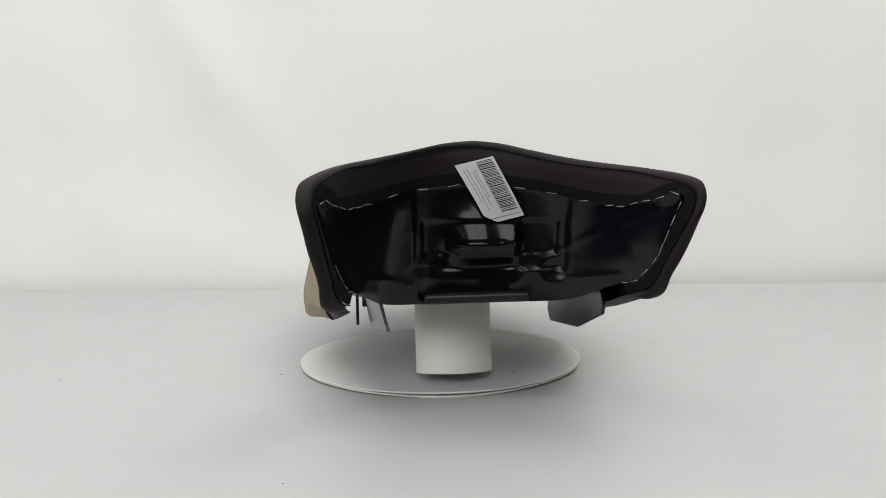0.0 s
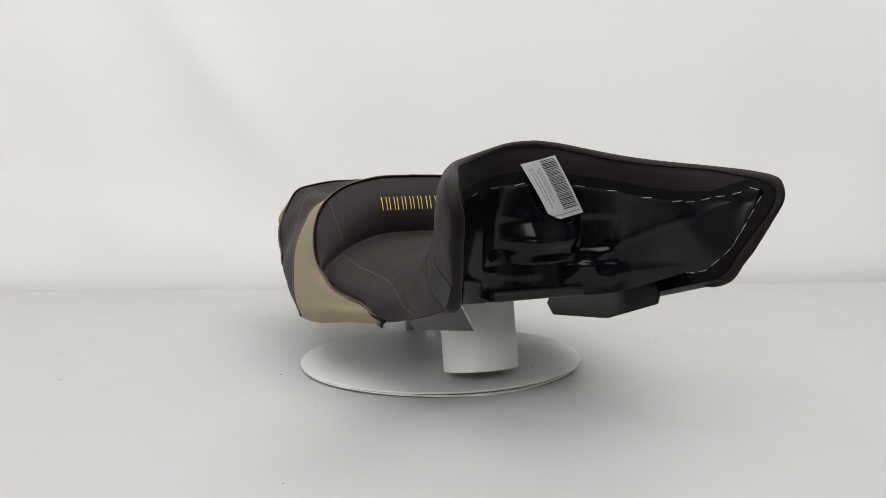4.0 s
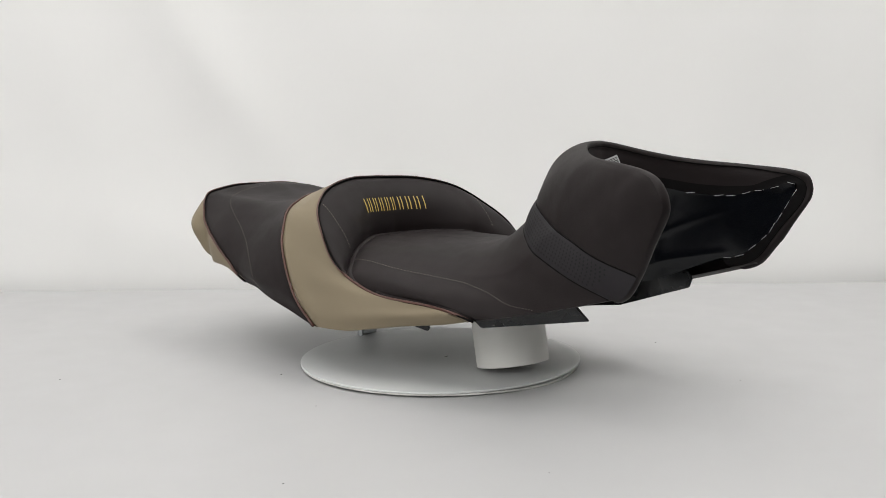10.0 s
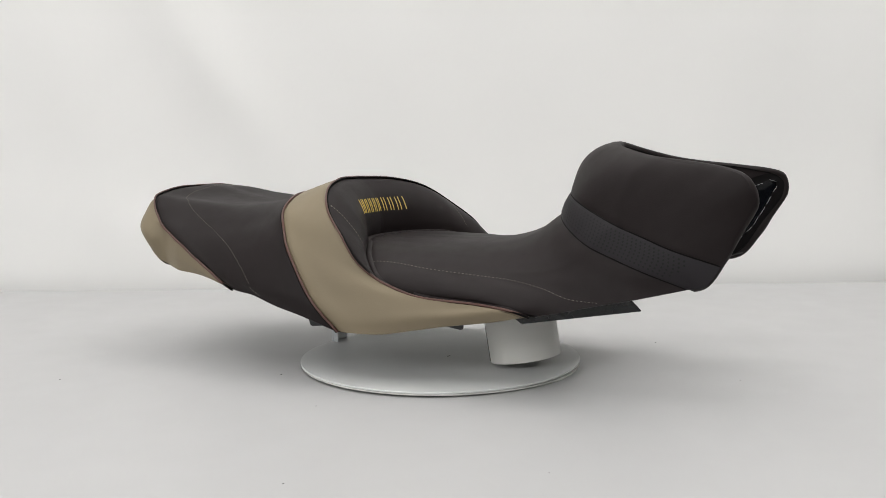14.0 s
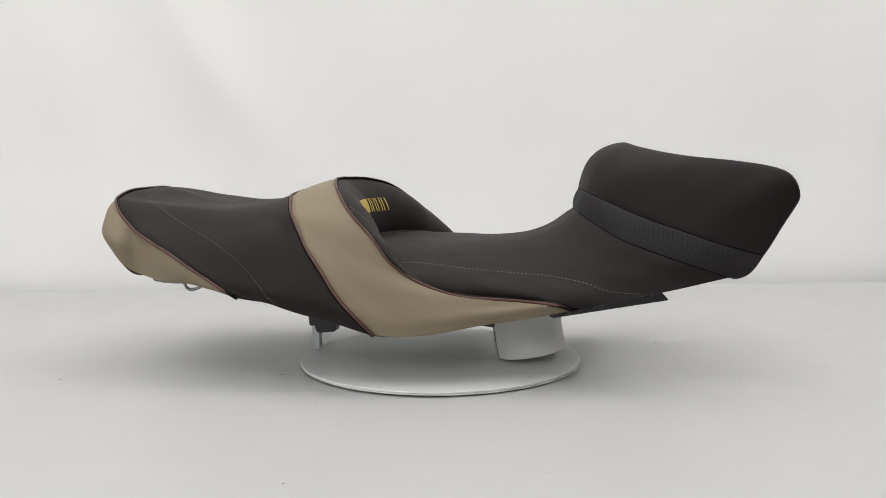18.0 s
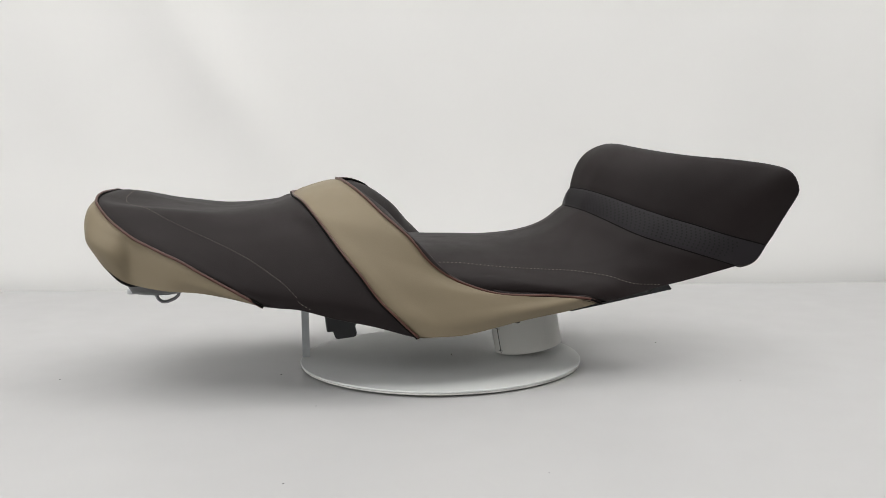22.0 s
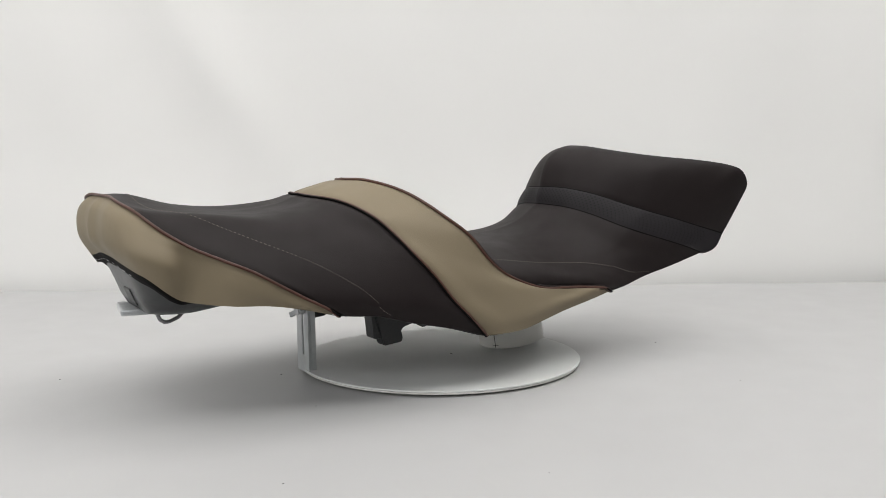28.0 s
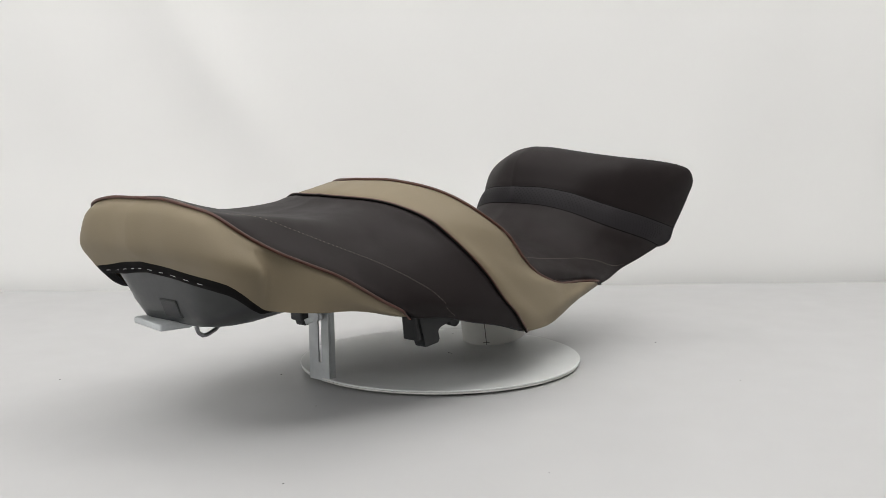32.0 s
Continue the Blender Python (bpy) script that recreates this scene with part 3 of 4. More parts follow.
def half_curves(side):
    """All ribs of one half of the cover, with its departures."""
    c = {k: v.copy() for k, v in CURVE.items()}
    sh = {k: shift_line(k, side) for k, sd in SHIFT if sd == side}
    if side == -1:
        sh["tail_seam"][:, 0] += 0.0042 * ease((c["tail_seam"][:, 0] - 0.06) / 0.03) * (1 - ease((np.linspace(0, 1, NU) - 0.72) / 0.25))
    for k, v in sh.items():
        c[k] = c[k] + v
    c["band_mid"] = c["band_mid"] + (sh["band_top"] + sh["band_low"]) / 2
    for i, k in enumerate(("pan_e", "pan_d", "pan_c", "pan_b", "pan_a")):
        f = (i + 1) / 6
        c[k] = c[k] + sh["band_low"] * (1 - f) + sh["crease"] * f
    for i, k in enumerate(("pil_a", "pil_b", "pil_c", "pil_d")):
        f = (i + 1) / 5
        c[k] = c[k] + sh["band_rear"] * (1 - f) + sh["tail_seam"] * f
    low = ease((np.linspace(0, 1, NU) - 0.75) / 0.25)[:, None]
    for k, f in (("tail_a", 0.6), ("tail_b", 0.15), ("tail_edge", 0.0)):
        c[k] = c[k] + sh["tail_seam"] * (f + (1 - f) * low)
    for k, d in (("pil_a", 0.0008), ("pil_b", 0.002), ("pil_c", 0.0022), ("pil_d", 0.001)):
        c[k][:, 2] -= d * ease((0.075 - c[k][:, 0]) / 0.06)
    for k, d in (("tail_a", 0.003), ("tail_b", 0.0048), ("tail_edge", 0.003)):
        c[k][:, 1] -= d * ease((0.125 - c[k][:, 0]) / 0.05)
    if side == -1:          # the passenger seat falls away sooner on this side
        for k, d in (("pil_b", 0.0015), ("pil_c", 0.0055), ("pil_d", 0.0085)):
            c[k][:, 2] -= d * ease((c[k][:, 0] + 0.005) / 0.06) * ease((0.092 - c[k][:, 0]) / 0.035)
        for k, d in (("pil_a", 0.0045), ("pil_b", 0.0042), ("pil_c", 0.0025)):     # and its flank is fuller
            c[k][:, 0] += d * ease((c[k][:, 0] - 0.105) / 0.03) * (1 - ease((np.linspace(0, 1, NU) - 0.88) / 0.12))
    if side == 1:
        for k, d in (("pil_c", 0.0032), ("pil_d", 0.0025)):
            c[k][:, 2] -= d * ease((c[k][:, 0] - 0.008) / 0.03) * ease((0.092 - c[k][:, 0]) / 0.035)
        c["tail_edge"][:, 2] += 0.004 * ease((c["tail_edge"][:, 0] - 0.085) / 0.02) * ease((0.130 - c["tail_edge"][:, 0]) / 0.02)
    end = np.linalg.norm(CURVE["crest_low"] - np.array(RIB["crest"][-1]), axis=1).argmin()
    c["crest"] = resample(c["crest_low"][:end + 1], NU)
    black = 0.32 + 0.64 * np.clip((np.linspace(0, 1, NU) - 0.50) / 0.08, 0, 1)[:, None]
    c["lip_mid"] = c["staple"] * (1 - black) + c["lip_seam"] * black     # where the black hem gives way to the folded lip
    return c


HALF = {side: half_curves(side) for side in (1, -1)}


def loft(names, n, half):
    """Smooth sheet through ribs: rows x NU points."""
    c = [half[k] for k in names]
    knots = np.r_[0, np.cumsum([np.sqrt(np.linalg.norm(b - a, axis=1).mean()) for a, b in zip(c, c[1:])])]
    tang = []
    for i in range(len(c)):
        if i == 0:
            tang.append((c[1] - c[0]) / (knots[1] - knots[0]))
        elif i == len(c) - 1:
            tang.append((c[-1] - c[-2]) / (knots[-1] - knots[-2]))
        else:
            h0, h1 = knots[i] - knots[i - 1], knots[i + 1] - knots[i]
            tang.append(((c[i] - c[i - 1]) / h0 * h1 + (c[i + 1] - c[i]) / h1 * h0) / (h0 + h1))
    rows = []
    for i in range(len(c) - 1):
        h = knots[i + 1] - knots[i]
        for k in range(n):
            t = k / n
            rows.append((2 * t**3 - 3 * t**2 + 1) * c[i] + (t**3 - 2 * t**2 + t) * h * tang[i] + (-2 * t**3 + 3 * t**2) * c[i + 1] + (t**3 - t**2) * h * tang[i + 1])
    rows.append(c[-1])
    return np.array(rows)


def both_sides(rows, other=None):
    """One sheet from the two halves; the second is the first's mirror image unless given."""
    left = (rows if other is None else other)[:, :0:-1].copy()
    left[..., 0] *= -1
    return np.concatenate([left, rows], axis=1)


def normals(rows):
    du, dv = np.gradient(rows, axis=1), np.gradient(rows, axis=0)
    n = np.cross(du, dv)
    return n / (np.linalg.norm(n, axis=2)[..., None] + 1e-12)


SHEETS = {}


def rim_sheet(n, half):
    """Padded roll between the lip seam and the crest of the nose."""
    a, b = half["lip_seam"], half["crest_low"]
    side = np.cross(np.gradient(a, axis=0), b - a)
    side /= np.linalg.norm(side, axis=1)[:, None] + 1e-12
    side *= np.where(side[:, 1:2] > 0, -1, 1)
    wide = np.linalg.norm(b - a, axis=1)[:, None] * ease(np.linspace(1, 0, NU) / 0.03)[:, None]
    return np.array([a * (1 - v) + b * v + side * wide * 0.22 * (4 * v * (1 - v)) ** 0.75 for v in np.linspace(0, 1, n)])


def step_sheet(n, half):
    """Face of the step between crease and top piping: steep, swelling forward."""
    a, b = half["crease"], half["step_top"]
    u = np.linspace(0, 1, NU)
    swell = 0.0135 * np.clip((0.58 - u) / 0.3, 0, 1) ** 1.2
    rows = []
    for v in np.linspace(0, 1, n):
        r = a * (1 - v) + b * v
        k = swell * math.sin(math.pi * v ** 1.25) ** 0.8
        r[:, 1] -= k
        r[:, 0] -= 0.25 * k * np.clip(u / 0.3, 0, 1)
        rows.append(r)
    return np.array(rows)


def nose_sheet(n, half):
    """Nose panel: from the crest down to the perforated band, full in the middle and nearly flat on the wings."""
    a, b = half["crest"], half["band_top"]
    u = np.linspace(0, 1, NU)
    turn = np.clip(u / 0.45, 0, 1) * 1.05
    full = 0.0150 * (1 - np.clip(u / 0.5, 0, 1)) + 0.0055 * np.clip(u / 0.5, 0, 1) * (1 - np.clip((u - 0.7) / 0.3, 0, 1))
    way = np.stack([np.sin(turn), np.cos(turn), 0.35 * np.ones(NU)], 1)
    rows = []
    for v in np.linspace(0, 1, n):
        rows.append(a * (1 - v) + b * v + way * (full * math.sin(math.pi * v ** 0.72))[:, None])
    return np.array(rows)


def flank_sheet(n, half):
    """Beige band: from the step's piping back to the rear piping, down to the lower edge."""
    a, b = half["step_top"], half["band_rear"]
    edge = spline([a[-1], (.1365, -.114, .067), (.143, -.071, .062), (.149, -.040, .0572), (.155, -.005, .052), (.1605, .024, .0522), b[-1]], 200)
    u = np.linspace(0, 1, NU)[:, None]
    rows = []
    for v in np.linspace(0, 1, n):
        r = a * (1 - v) + b * v
        low = edge[int(round(v * 199))]
        r = r + (low - r[-1]) * np.clip((u - 0.45) / 0.55, 0, 1) ** 1.6
        r = r + np.array((0.006, 0, 0)) * math.sin(math.pi * v) * np.sin(np.pi * np.clip((u - 0.25) / 0.75, 0, 1)) + np.array((0, 0, 0.0013)) * math.sin(math.pi * v) * (1 - u)
        rows.append(r)
    return np.array(rows)


def cover(name, names, mat, parent, label, n=10, seams=(True, True), depth=0.0016, reach=0.006, outward=1):
    """One sewn piece of the cover; its edges dip where they are sewn."""
    right, left = ((names(n, HALF[k]) if callable(names) else loft(names, n, HALF[k])) for k in (1, -1))
    rows = both_sides(right, left)
    nm = normals(rows) * outward
    for flag, edge, dip in zip(seams, (0, -1), depth if isinstance(depth, tuple) else (depth, depth)):
        if flag:
            d = np.linalg.norm(rows - rows[edge][None], axis=2)
            rows = rows - nm * (dip * np.exp(-(d / reach) ** 2))[..., None]
    SHEETS[name] = (rows, nm)
    r, c = rows.shape[:2]
    faces = []
    for i in range(r - 1):
        for j in range(c - 1):
            a = i * c + j
            f = (a, a + 1, a + c + 1, a + c)
            faces.append(f if outward > 0 else f[::-1])
    return mesh_object(name, on_seat(rows.reshape(-1, 3)), faces, mat, parent, label)


def sheet_at(name, u, v):
    """Point and normal on a sewn piece: u -1..1 across, v 0..1 along."""
    rows, nm = SHEETS[name]
    r, c = rows.shape[:2]
    y, x = min(max(v, 0), 1) * (r - 1), (min(max(u, -1), 1) + 1) / 2 * (c - 1)
    i, j = min(int(y), r - 2), min(int(x), c - 2)
    fy, fx = y - i, x - j

    def mix(g):
        return (g[i, j] * (1 - fx) + g[i, j + 1] * fx) * (1 - fy) + (g[i + 1, j] * (1 - fx) + g[i + 1, j + 1] * fx) * fy
    return mix(rows), mix(nm)


def nearest_on(name, p):
    """Nearest grid point and normal of a sewn piece to a point in the seat's axes."""
    rows, nm = SHEETS[name]
    d = np.linalg.norm(rows - np.asarray(p), axis=2)
    k = np.unravel_index(d.argmin(), d.shape)
    n = nm[k]
    # slide in the tangent plane of that grid point
    off = np.asarray(p) - rows[k]
    return np.asarray(p) - n * (off @ n), n


def stitches(name, sheet, pts, parent, mat, pitch=0.0042, size=(0.0026, 0.00037), lift=0.0003, label="", sides=(-1, 1)):
    """A row of thread stitches laid on a sewn piece along a line, on both sides of the seat."""
    line = spline(pts, 400)
    d = np.r_[0, np.cumsum(np.linalg.norm(np.diff(line, axis=0), axis=1))]
    count = int(d[-1] / pitch)
    verts, faces = [], []
    for side in sides:
        for k in range(count):
            ends = []
            for s in (k * pitch, k * pitch + size[0]):
                p = np.array([np.interp(s, d, line[:, j]) for j in range(3)])
                p[0] *= side
                ends.append(nearest_on(sheet, p))
            (a, n), (b, _) = ends
            t = b - a
            t /= np.linalg.norm(t) + 1e-12
            w = np.cross(n, t) * size[1] / 2
            up = n * (lift + size[1] * 0.5)
            lo = n * -0.0004
            base = len(verts)
            m0 = (a + b) / 2 + up
            verts += [a - w + lo, a + w + lo, b + w + lo, b - w + lo, m0 - w * 0.8 - t * size[0] * .3, m0 + w * 0.8 - t * size[0] * .3, m0 + w * 0.8 + t * size[0] * .3, m0 - w * 0.8 + t * size[0] * .3]
            faces += [tuple(base + i for i in f) for f in ((4, 5, 6, 7), (0, 1, 5, 4), (1, 2, 6, 5), (2, 3, 7, 6), (3, 0, 4, 7))]
    ob = mesh_object(name, on_seat(verts), faces, mat, parent, label)
    return tagged(ob, kind="stuff")


def seam_line(key, lift=0.0):
    return both_sides(HALF[1][key][None], HALF[-1][key][None])[0] + np.array([0, 0, lift])


# ---- seat assembly ----
def edge_line(half):
    """Lower edge of the cover along one flank, from the nose to the tail seam."""
    keys = ["band_mid", "band_low", "pan_e", "pan_d", "pan_c", "pan_b", "pan_a", "step_top", "flank",
            "band_rear", "pil_a", "pil_b", "pil_c", "pil_d", "tail_seam"]
    pts = []
    for k in keys:
        if k == "flank":
            pts += [(.1365, -.114, .067), (.143, -.071, .062), (.149, -.040, .0572), (.155, -.005, .052), (.1605, .024, .0522)]
        else:
            pts.append(half[k][-1])
    return np.array(pts)


def build_hem(parent):
    for side in (1, -1):
        edge = spline(edge_line(HALF[side]), 140)
        cut = [np.linalg.norm(edge - HALF[side][k][-1], axis=1).argmin() for k in ("step_top", "band_rear")]
        for a, b, mat, label in ((0, cut[0], BROWN, "folded dark brown cover hem"), (cut[0], cut[1], BEIGE, "folded beige cover hem"), (cut[1], len(edge) - 1, BROWN, "folded dark brown cover hem")):
            rows = []
            for f, dz in ((0, 0), (0.25, -0.0008), (1, 0.003)):
                r = edge[a:b + 1].copy()
                r[:, 0] = (r[:, 0] - 0.014 * f) * side
                r[:, 2] += dz
                rows.append(r)
            n = b + 1 - a
            faces = [(i * n + j, i * n + j + 1, (i + 1) * n + j + 1, (i + 1) * n + j) for i in range(2) for j in range(n - 1)]
            mesh_object("hem", on_seat(np.vstack(rows)), faces, mat, parent, label)
    full = both_sides(HALF[1]["tail_edge"][None], HALF[-1]["tail_edge"][None])[0]
    w = np.clip((full[:, 1] - 0.312) / 0.03, 0, 1)[:, None]
    rows = [full]
    for shrink, dq, dz in ((0.02, -0.003, -0.005), (0.05, -0.006, -0.0100), (0.13, -0.016, -0.0105)):
        r = full + w * np.array((0, dq, dz)) * (1 - 0.3 * ease((full[:, :1] - 0.045) / 0.03))
        r[:, 0] *= 1 - shrink
        rows.append(r)
    n = len(full)
    faces = [(i * n + j, i * n + j + 1, (i + 1) * n + j + 1, (i + 1) * n + j) for i in range(3) for j in range(n - 1)]
    mesh_object("tail_hem", on_seat(np.vstack(rows)), faces, SEAM, parent, "black stapled hem under the tail")
    for k in range(8, n - 8, 4):
        if 0.348 < rows[1][k][1] and abs(rows[1][k][0]) < 0.075:
            a, b = rows[1][k] + (0, 0.001, -0.0012), rows[1][k + 1] + (0, 0.001, -0.0012)
            b = a + (b - a) / np.linalg.norm(b - a) * 0.0055
            cord("staple", on_seat([a, b]), 0.00026, STEEL_STAPLE, parent, "", 5)


def build_base(parent):
    """Moulded plastic pan under the cover."""
    secs = [(-0.205, 0.085, 0.125, 0.075, 0.099), (-0.15, 0.098, 0.106, 0.085, 0.090), (-0.08, 0.112, 0.092, 0.09, 0.080), (0.0, 0.125, 0.078, 0.095, 0.070), (0.06, 0.125, 0.078, 0.09, 0.068),
            (0.12, 0.125, 0.086, 0.088, 0.076), (0.18, 0.115, 0.098, 0.08, 0.090), (0.23, 0.105, 0.104, 0.07, 0.0945), (0.265, 0.100, 0.108, 0.060, 0.0905), (0.295, 0.096, 0.112, 0.055, 0.085), (0.322, 0.090, 0.118, 0.052, 0.0852), (0.3325, 0.084, 0.122, 0.051, 0.0866), (0.3355, 0.082, 0.1225, 0.050, 0.0885), (0.3435, 0.074, 0.1265, 0.0485, 0.1085), (0.3525, 0.067, 0.1345, 0.047, 0.132)]
    rows = []
    for q, wt, zt, wb, zb in secs:
        half = spline([(0, q, zb), (wb * 0.6, q, zb), (wb * 0.93, q, zb + 0.0015), (wb + (wt - wb) * 0.15, q, zb + (zt - zb) * 0.2), (wt, q, zt)], 16)
        rows.append(both_sides(half[None])[0])
    rows = np.array(rows)
    fine = np.array([spline(rows[:, j], 48) for j in range(rows.shape[1])]).transpose(1, 0, 2)
    r, c = fine.shape[:2]
    faces = [(i * c + j, (i + 1) * c + j, (i + 1) * c + j + 1, i * c + j + 1) for i in range(r - 1) for j in range(c - 1)]
    pan = mesh_object("base_pan", on_seat(fine.reshape(-1, 3)), faces, GREY_BASE, parent, "dark grey moulded plastic base under the seat")

    # front wall of the base, hollowed to fit round a tank
    corner = np.linalg.norm(CURVE["staple"] - np.array(RIB["staple"][6]), axis=1).argmin()
    m, sides = 90, {}
    for side in (1, -1):
        line = HALF[side]["staple"]
        top = resample(line[:corner + 1], 150)
        low = spline([(0, -.206, .0940), (.045, -.210, .0942), (.080, -.228, .098), (.098, -.254, .1085)] + [tuple(p) for p in line[:corner - 1:-4]], 150)
        low[-1] = top[-1]
        rows = []
        for k in range(m):
            f = k / (m - 1)
            dip = 0.0025 * math.sin(math.pi * f)
            r = top * (1 - f) + low * f
            w = np.clip(1.15 - r[:, 0] / 0.125, 0, 1)
            mould = 0.002 * np.sin(r[:, 0] * 95) * math.sin(math.pi * f) * np.clip(r[:, 0] / 0.03, 0, 1)
            r = r + np.stack([0 * w, dip * (0.35 + 0.65 * w) * np.clip((r[:, 0] - 0.0) / 0.05 + 0.25, 0, 1) + mould, 0 * w], 1)
            rows.append(r)
        sides[side] = np.array(rows)
    rows = both_sides(sides[1], sides[-1])
    r, c = rows.shape[:2]
    # moulded relief: a rounded boss in a shallow pocket, cross braces below it, soft folds on the wings
    def bar(x, z, x0, z0, x1, z1, wide):
        dx, dz = x1 - x0, z1 - z0
        f = min(1, max(0, ((x - x0) * dx + (z - z0) * dz) / (dx * dx + dz * dz)))
        return math.exp(-(math.hypot(x - x0 - f * dx, z - z0 - f * dz) / wide) ** 2)

    def relief(x, z):
        """Height of the moulding towards the front."""
        k = (x - 0.007) / 0.033
        foot = ease((z - 0.122 - 0.008 * abs(k) ** 3) / 0.026)
        dome = 0.0145 * ease((x + 0.040) / 0.036) * ease((0.046 - x) / 0.014) * foot * (1 - min(1, max(0, (z - 0.150) / 0.047)))
        dome += 0.0030 * max(0, 1 - k * k) ** 0.6 * foot * ease((0.182 - z) / 0.036) - 0.0008 * math.exp(-((z - 0.1505) / 0.0012) ** 2) * ease((0.03 - abs(x)) / 0.01)
        pocket = ease((0.068 - abs(x - 0.0125)) / 0.006) * ease((z - 0.122) / 0.006)
        step = ease((0.060 - abs(x - 0.0125)) / 0.004) * ease((z - 0.135) / 0.007) * ease((0.172 - z) / 0.006)
        brace = 0.0014 * (bar(x, z, 0.030, 0.136, 0.070, 0.110, 0.0050) + bar(x, z, 0.034, 0.112, 0.068, 0.137, 0.0050) + 0.7 * bar(x, z, -0.045, 0.131, -0.008, 0.129, 0.005)
                          + 0.7 * bar(x, z, -0.045, 0.119, 0.0, 0.117, 0.005))
        wing = 0.0005 * (bar(x, z, 0.072, 0.142, 0.128, 0.184, 0.0034) + bar(x, z, -0.085, 0.145, -0.122, 0.176, 0.0034))
        ledge = 0.0015 * bar(x, z, 0.062, 0.112, 0.110, 0.124, 0.004) + 0.0015 * bar(x, z, -0.058, 0.112, -0.105, 0.128, 0.004)
        return dome - 0.002 * pocket - 0.002 * step + brace + wing + ledge

    for i in range(r):
        hold = math.sin(math.pi * i / (r - 1)) ** 0.35
        for j in range(c):
            x, z = rows[i, j, 0], rows[i, j, 2]
            v = Vector((x + z * 0.5, rows[i, j, 1], z * 0.7 - x * 0.3))
            middle = ease((0.080 - abs(x - 0.01)) / 0.02)
            crease = (1 - abs(noise.noise(v * 34 + Vector((0, 7.3, 2))))) ** 6 * 0.0016 * (0.2 + 0.8 * middle)
            rows[i, j, 1] -= (relief(x, z) + 0.0009 * noise.noise(v * 13 + Vector((5, 5, 5))) + 0.16 * crease) * hold
    faces = [(i * c + j, i * c + j + 1, (i + 1) * c + j + 1, (i + 1) * c + j) for i in range(r - 1) for j in range(c - 1)]
    mesh_object("base_front", on_seat(rows.reshape(-1, 3)), faces, PLASTIC, parent, "glossy black hollow moulded base front")
    # floor of the base behind the front wall
    near = low[low[:, 1] > -0.296]
    far = np.stack([near[:, 0] * 0.68, np.full(len(near), -0.15), np.full(len(near), 0.0935)], 1)
    rows = [near, near * 0.5 + far * 0.5 + np.array((0, 0, -0.004)), far]
    rows = both_sides(np.array(rows))
    r, c = rows.shape[:2]
    faces = [(i * c + j, i * c + j + 1, (i + 1) * c + j + 1, (i + 1) * c + j) for i in range(r - 1) for j in range(c - 1)]
    mesh_object("base_floor", on_seat(rows.reshape(-1, 3)), faces, PLASTIC, parent, "black plastic underside behind the nose")
    # strengthening ribs and ledges on the front wall
    turn = pose(0, 0, 0, 0, 0, 5.8)
    org = Matrix.Translation((SEAT_X, 0, 0)) @ turn
    part("rib", box_bm(0, 0, 0, .095, .016, .008, 0.0018, org @ pose(0, -.208, .0990)), PLASTIC_MATT, parent)
    # tabs hanging from the flanks of the base
    tab = [(.1330, .082), (.1213, .0425), (.1195, .0405), (.1005, .0425), (.0985, .046), (.1005, .0545), (.0965, .0575), (.078, .062), (.076, .086)]
    for side, name, prof, s0, slant, th in ((-1, "side_flange", [(-.2492, .0783), (-.226, .104), (-.20, .108), (-.12, .090), (-.119, .070), (-.124, .0655), (-.1313, .0595)], 0.0807, 0.109, 0.0030),
                                            (1, "side_flange", [(-.2485, .0868), (-.2520, .0965), (-.245, .108), (-.20, .108), (-.06, .085), (-.042, .058), (-.056, .0465), (-.166, .0600)], 0.1045, -0.005, 0.0030),
                                            (-1, "locating_fin", [(-.0735, .085), (-.0735, .0535), (-.0715, .0515), (-.050, .0545), (-.036, .0570), (-.030, .085)], 0.1055, 0, 0.0030),
                                            (-1, "locating_tab", tab, 0.086, 0, 0.014), (1, "locating_tab", tab, 0.086, 0, 0.014)):
        bm = bmesh.new()
        lean = 0.145 if slant > 0 else 0.0
        loop = [bm.verts.new((side * (s0 + slant * (q - prof[0][0]) + lean * (z - prof[0][1])), q, z)) for q, z in prof]
        f = bm.faces.new(loop)
        ex = bmesh.ops.extrude_face_region(bm, geom=[f])
        bmesh.ops.translate(bm, vec=(side * th, 0, 0), verts=[v for v in ex["geom"] if isinstance(v, bmesh.types.BMVert)])
        bmesh.ops.recalc_face_normals(bm, faces=bm.faces)
        bmesh.ops.bevel(bm, geom=[e for e in bm.edges if e.calc_face_angle(0) > 0.3], offset=0.0008, segments=2, affect="EDGES")
        bmesh.ops.transform(bm, matrix=org, verts=bm.verts)
        part(name, bm, PLASTIC_MATT if name != "side_flange" else PLASTIC_GLOSS, parent, "black plastic tab of the base")
    for side in (-1, 1):
        part("tab_block", box_bm(0, 0, 0, 0.020, 0.030, 0.034, 0.002, org @ pose(side * 0.0885, 0.1165, 0.066, -6)), PLASTIC_MATT, parent)
    # side stop on the locating tab
    for side in (-1, 1):
        bm = bmesh.new()
        bmesh.ops.create_cone(bm, cap_ends=True, segments=24, radius1=0.0075, radius2=0.0065, depth=0.012, matrix=org @ pose(side * 0.093, 0.074, 0.062, 0, 90))
        part("rubber_stop", bm, PLASTIC_MATT, parent, "round black rubber stop", True)
    # thin dark square set into the rear face in place of soft shade
    part("dark_shade_patch", box_bm(0, 0, 0, 0.027, 0.004, 0.018, 0.0014, org @ pose(-0.008, 0.3399, 0.1012, -21.8)), PLASTIC_MATT, parent, "dark square patch standing in for shade on the base")
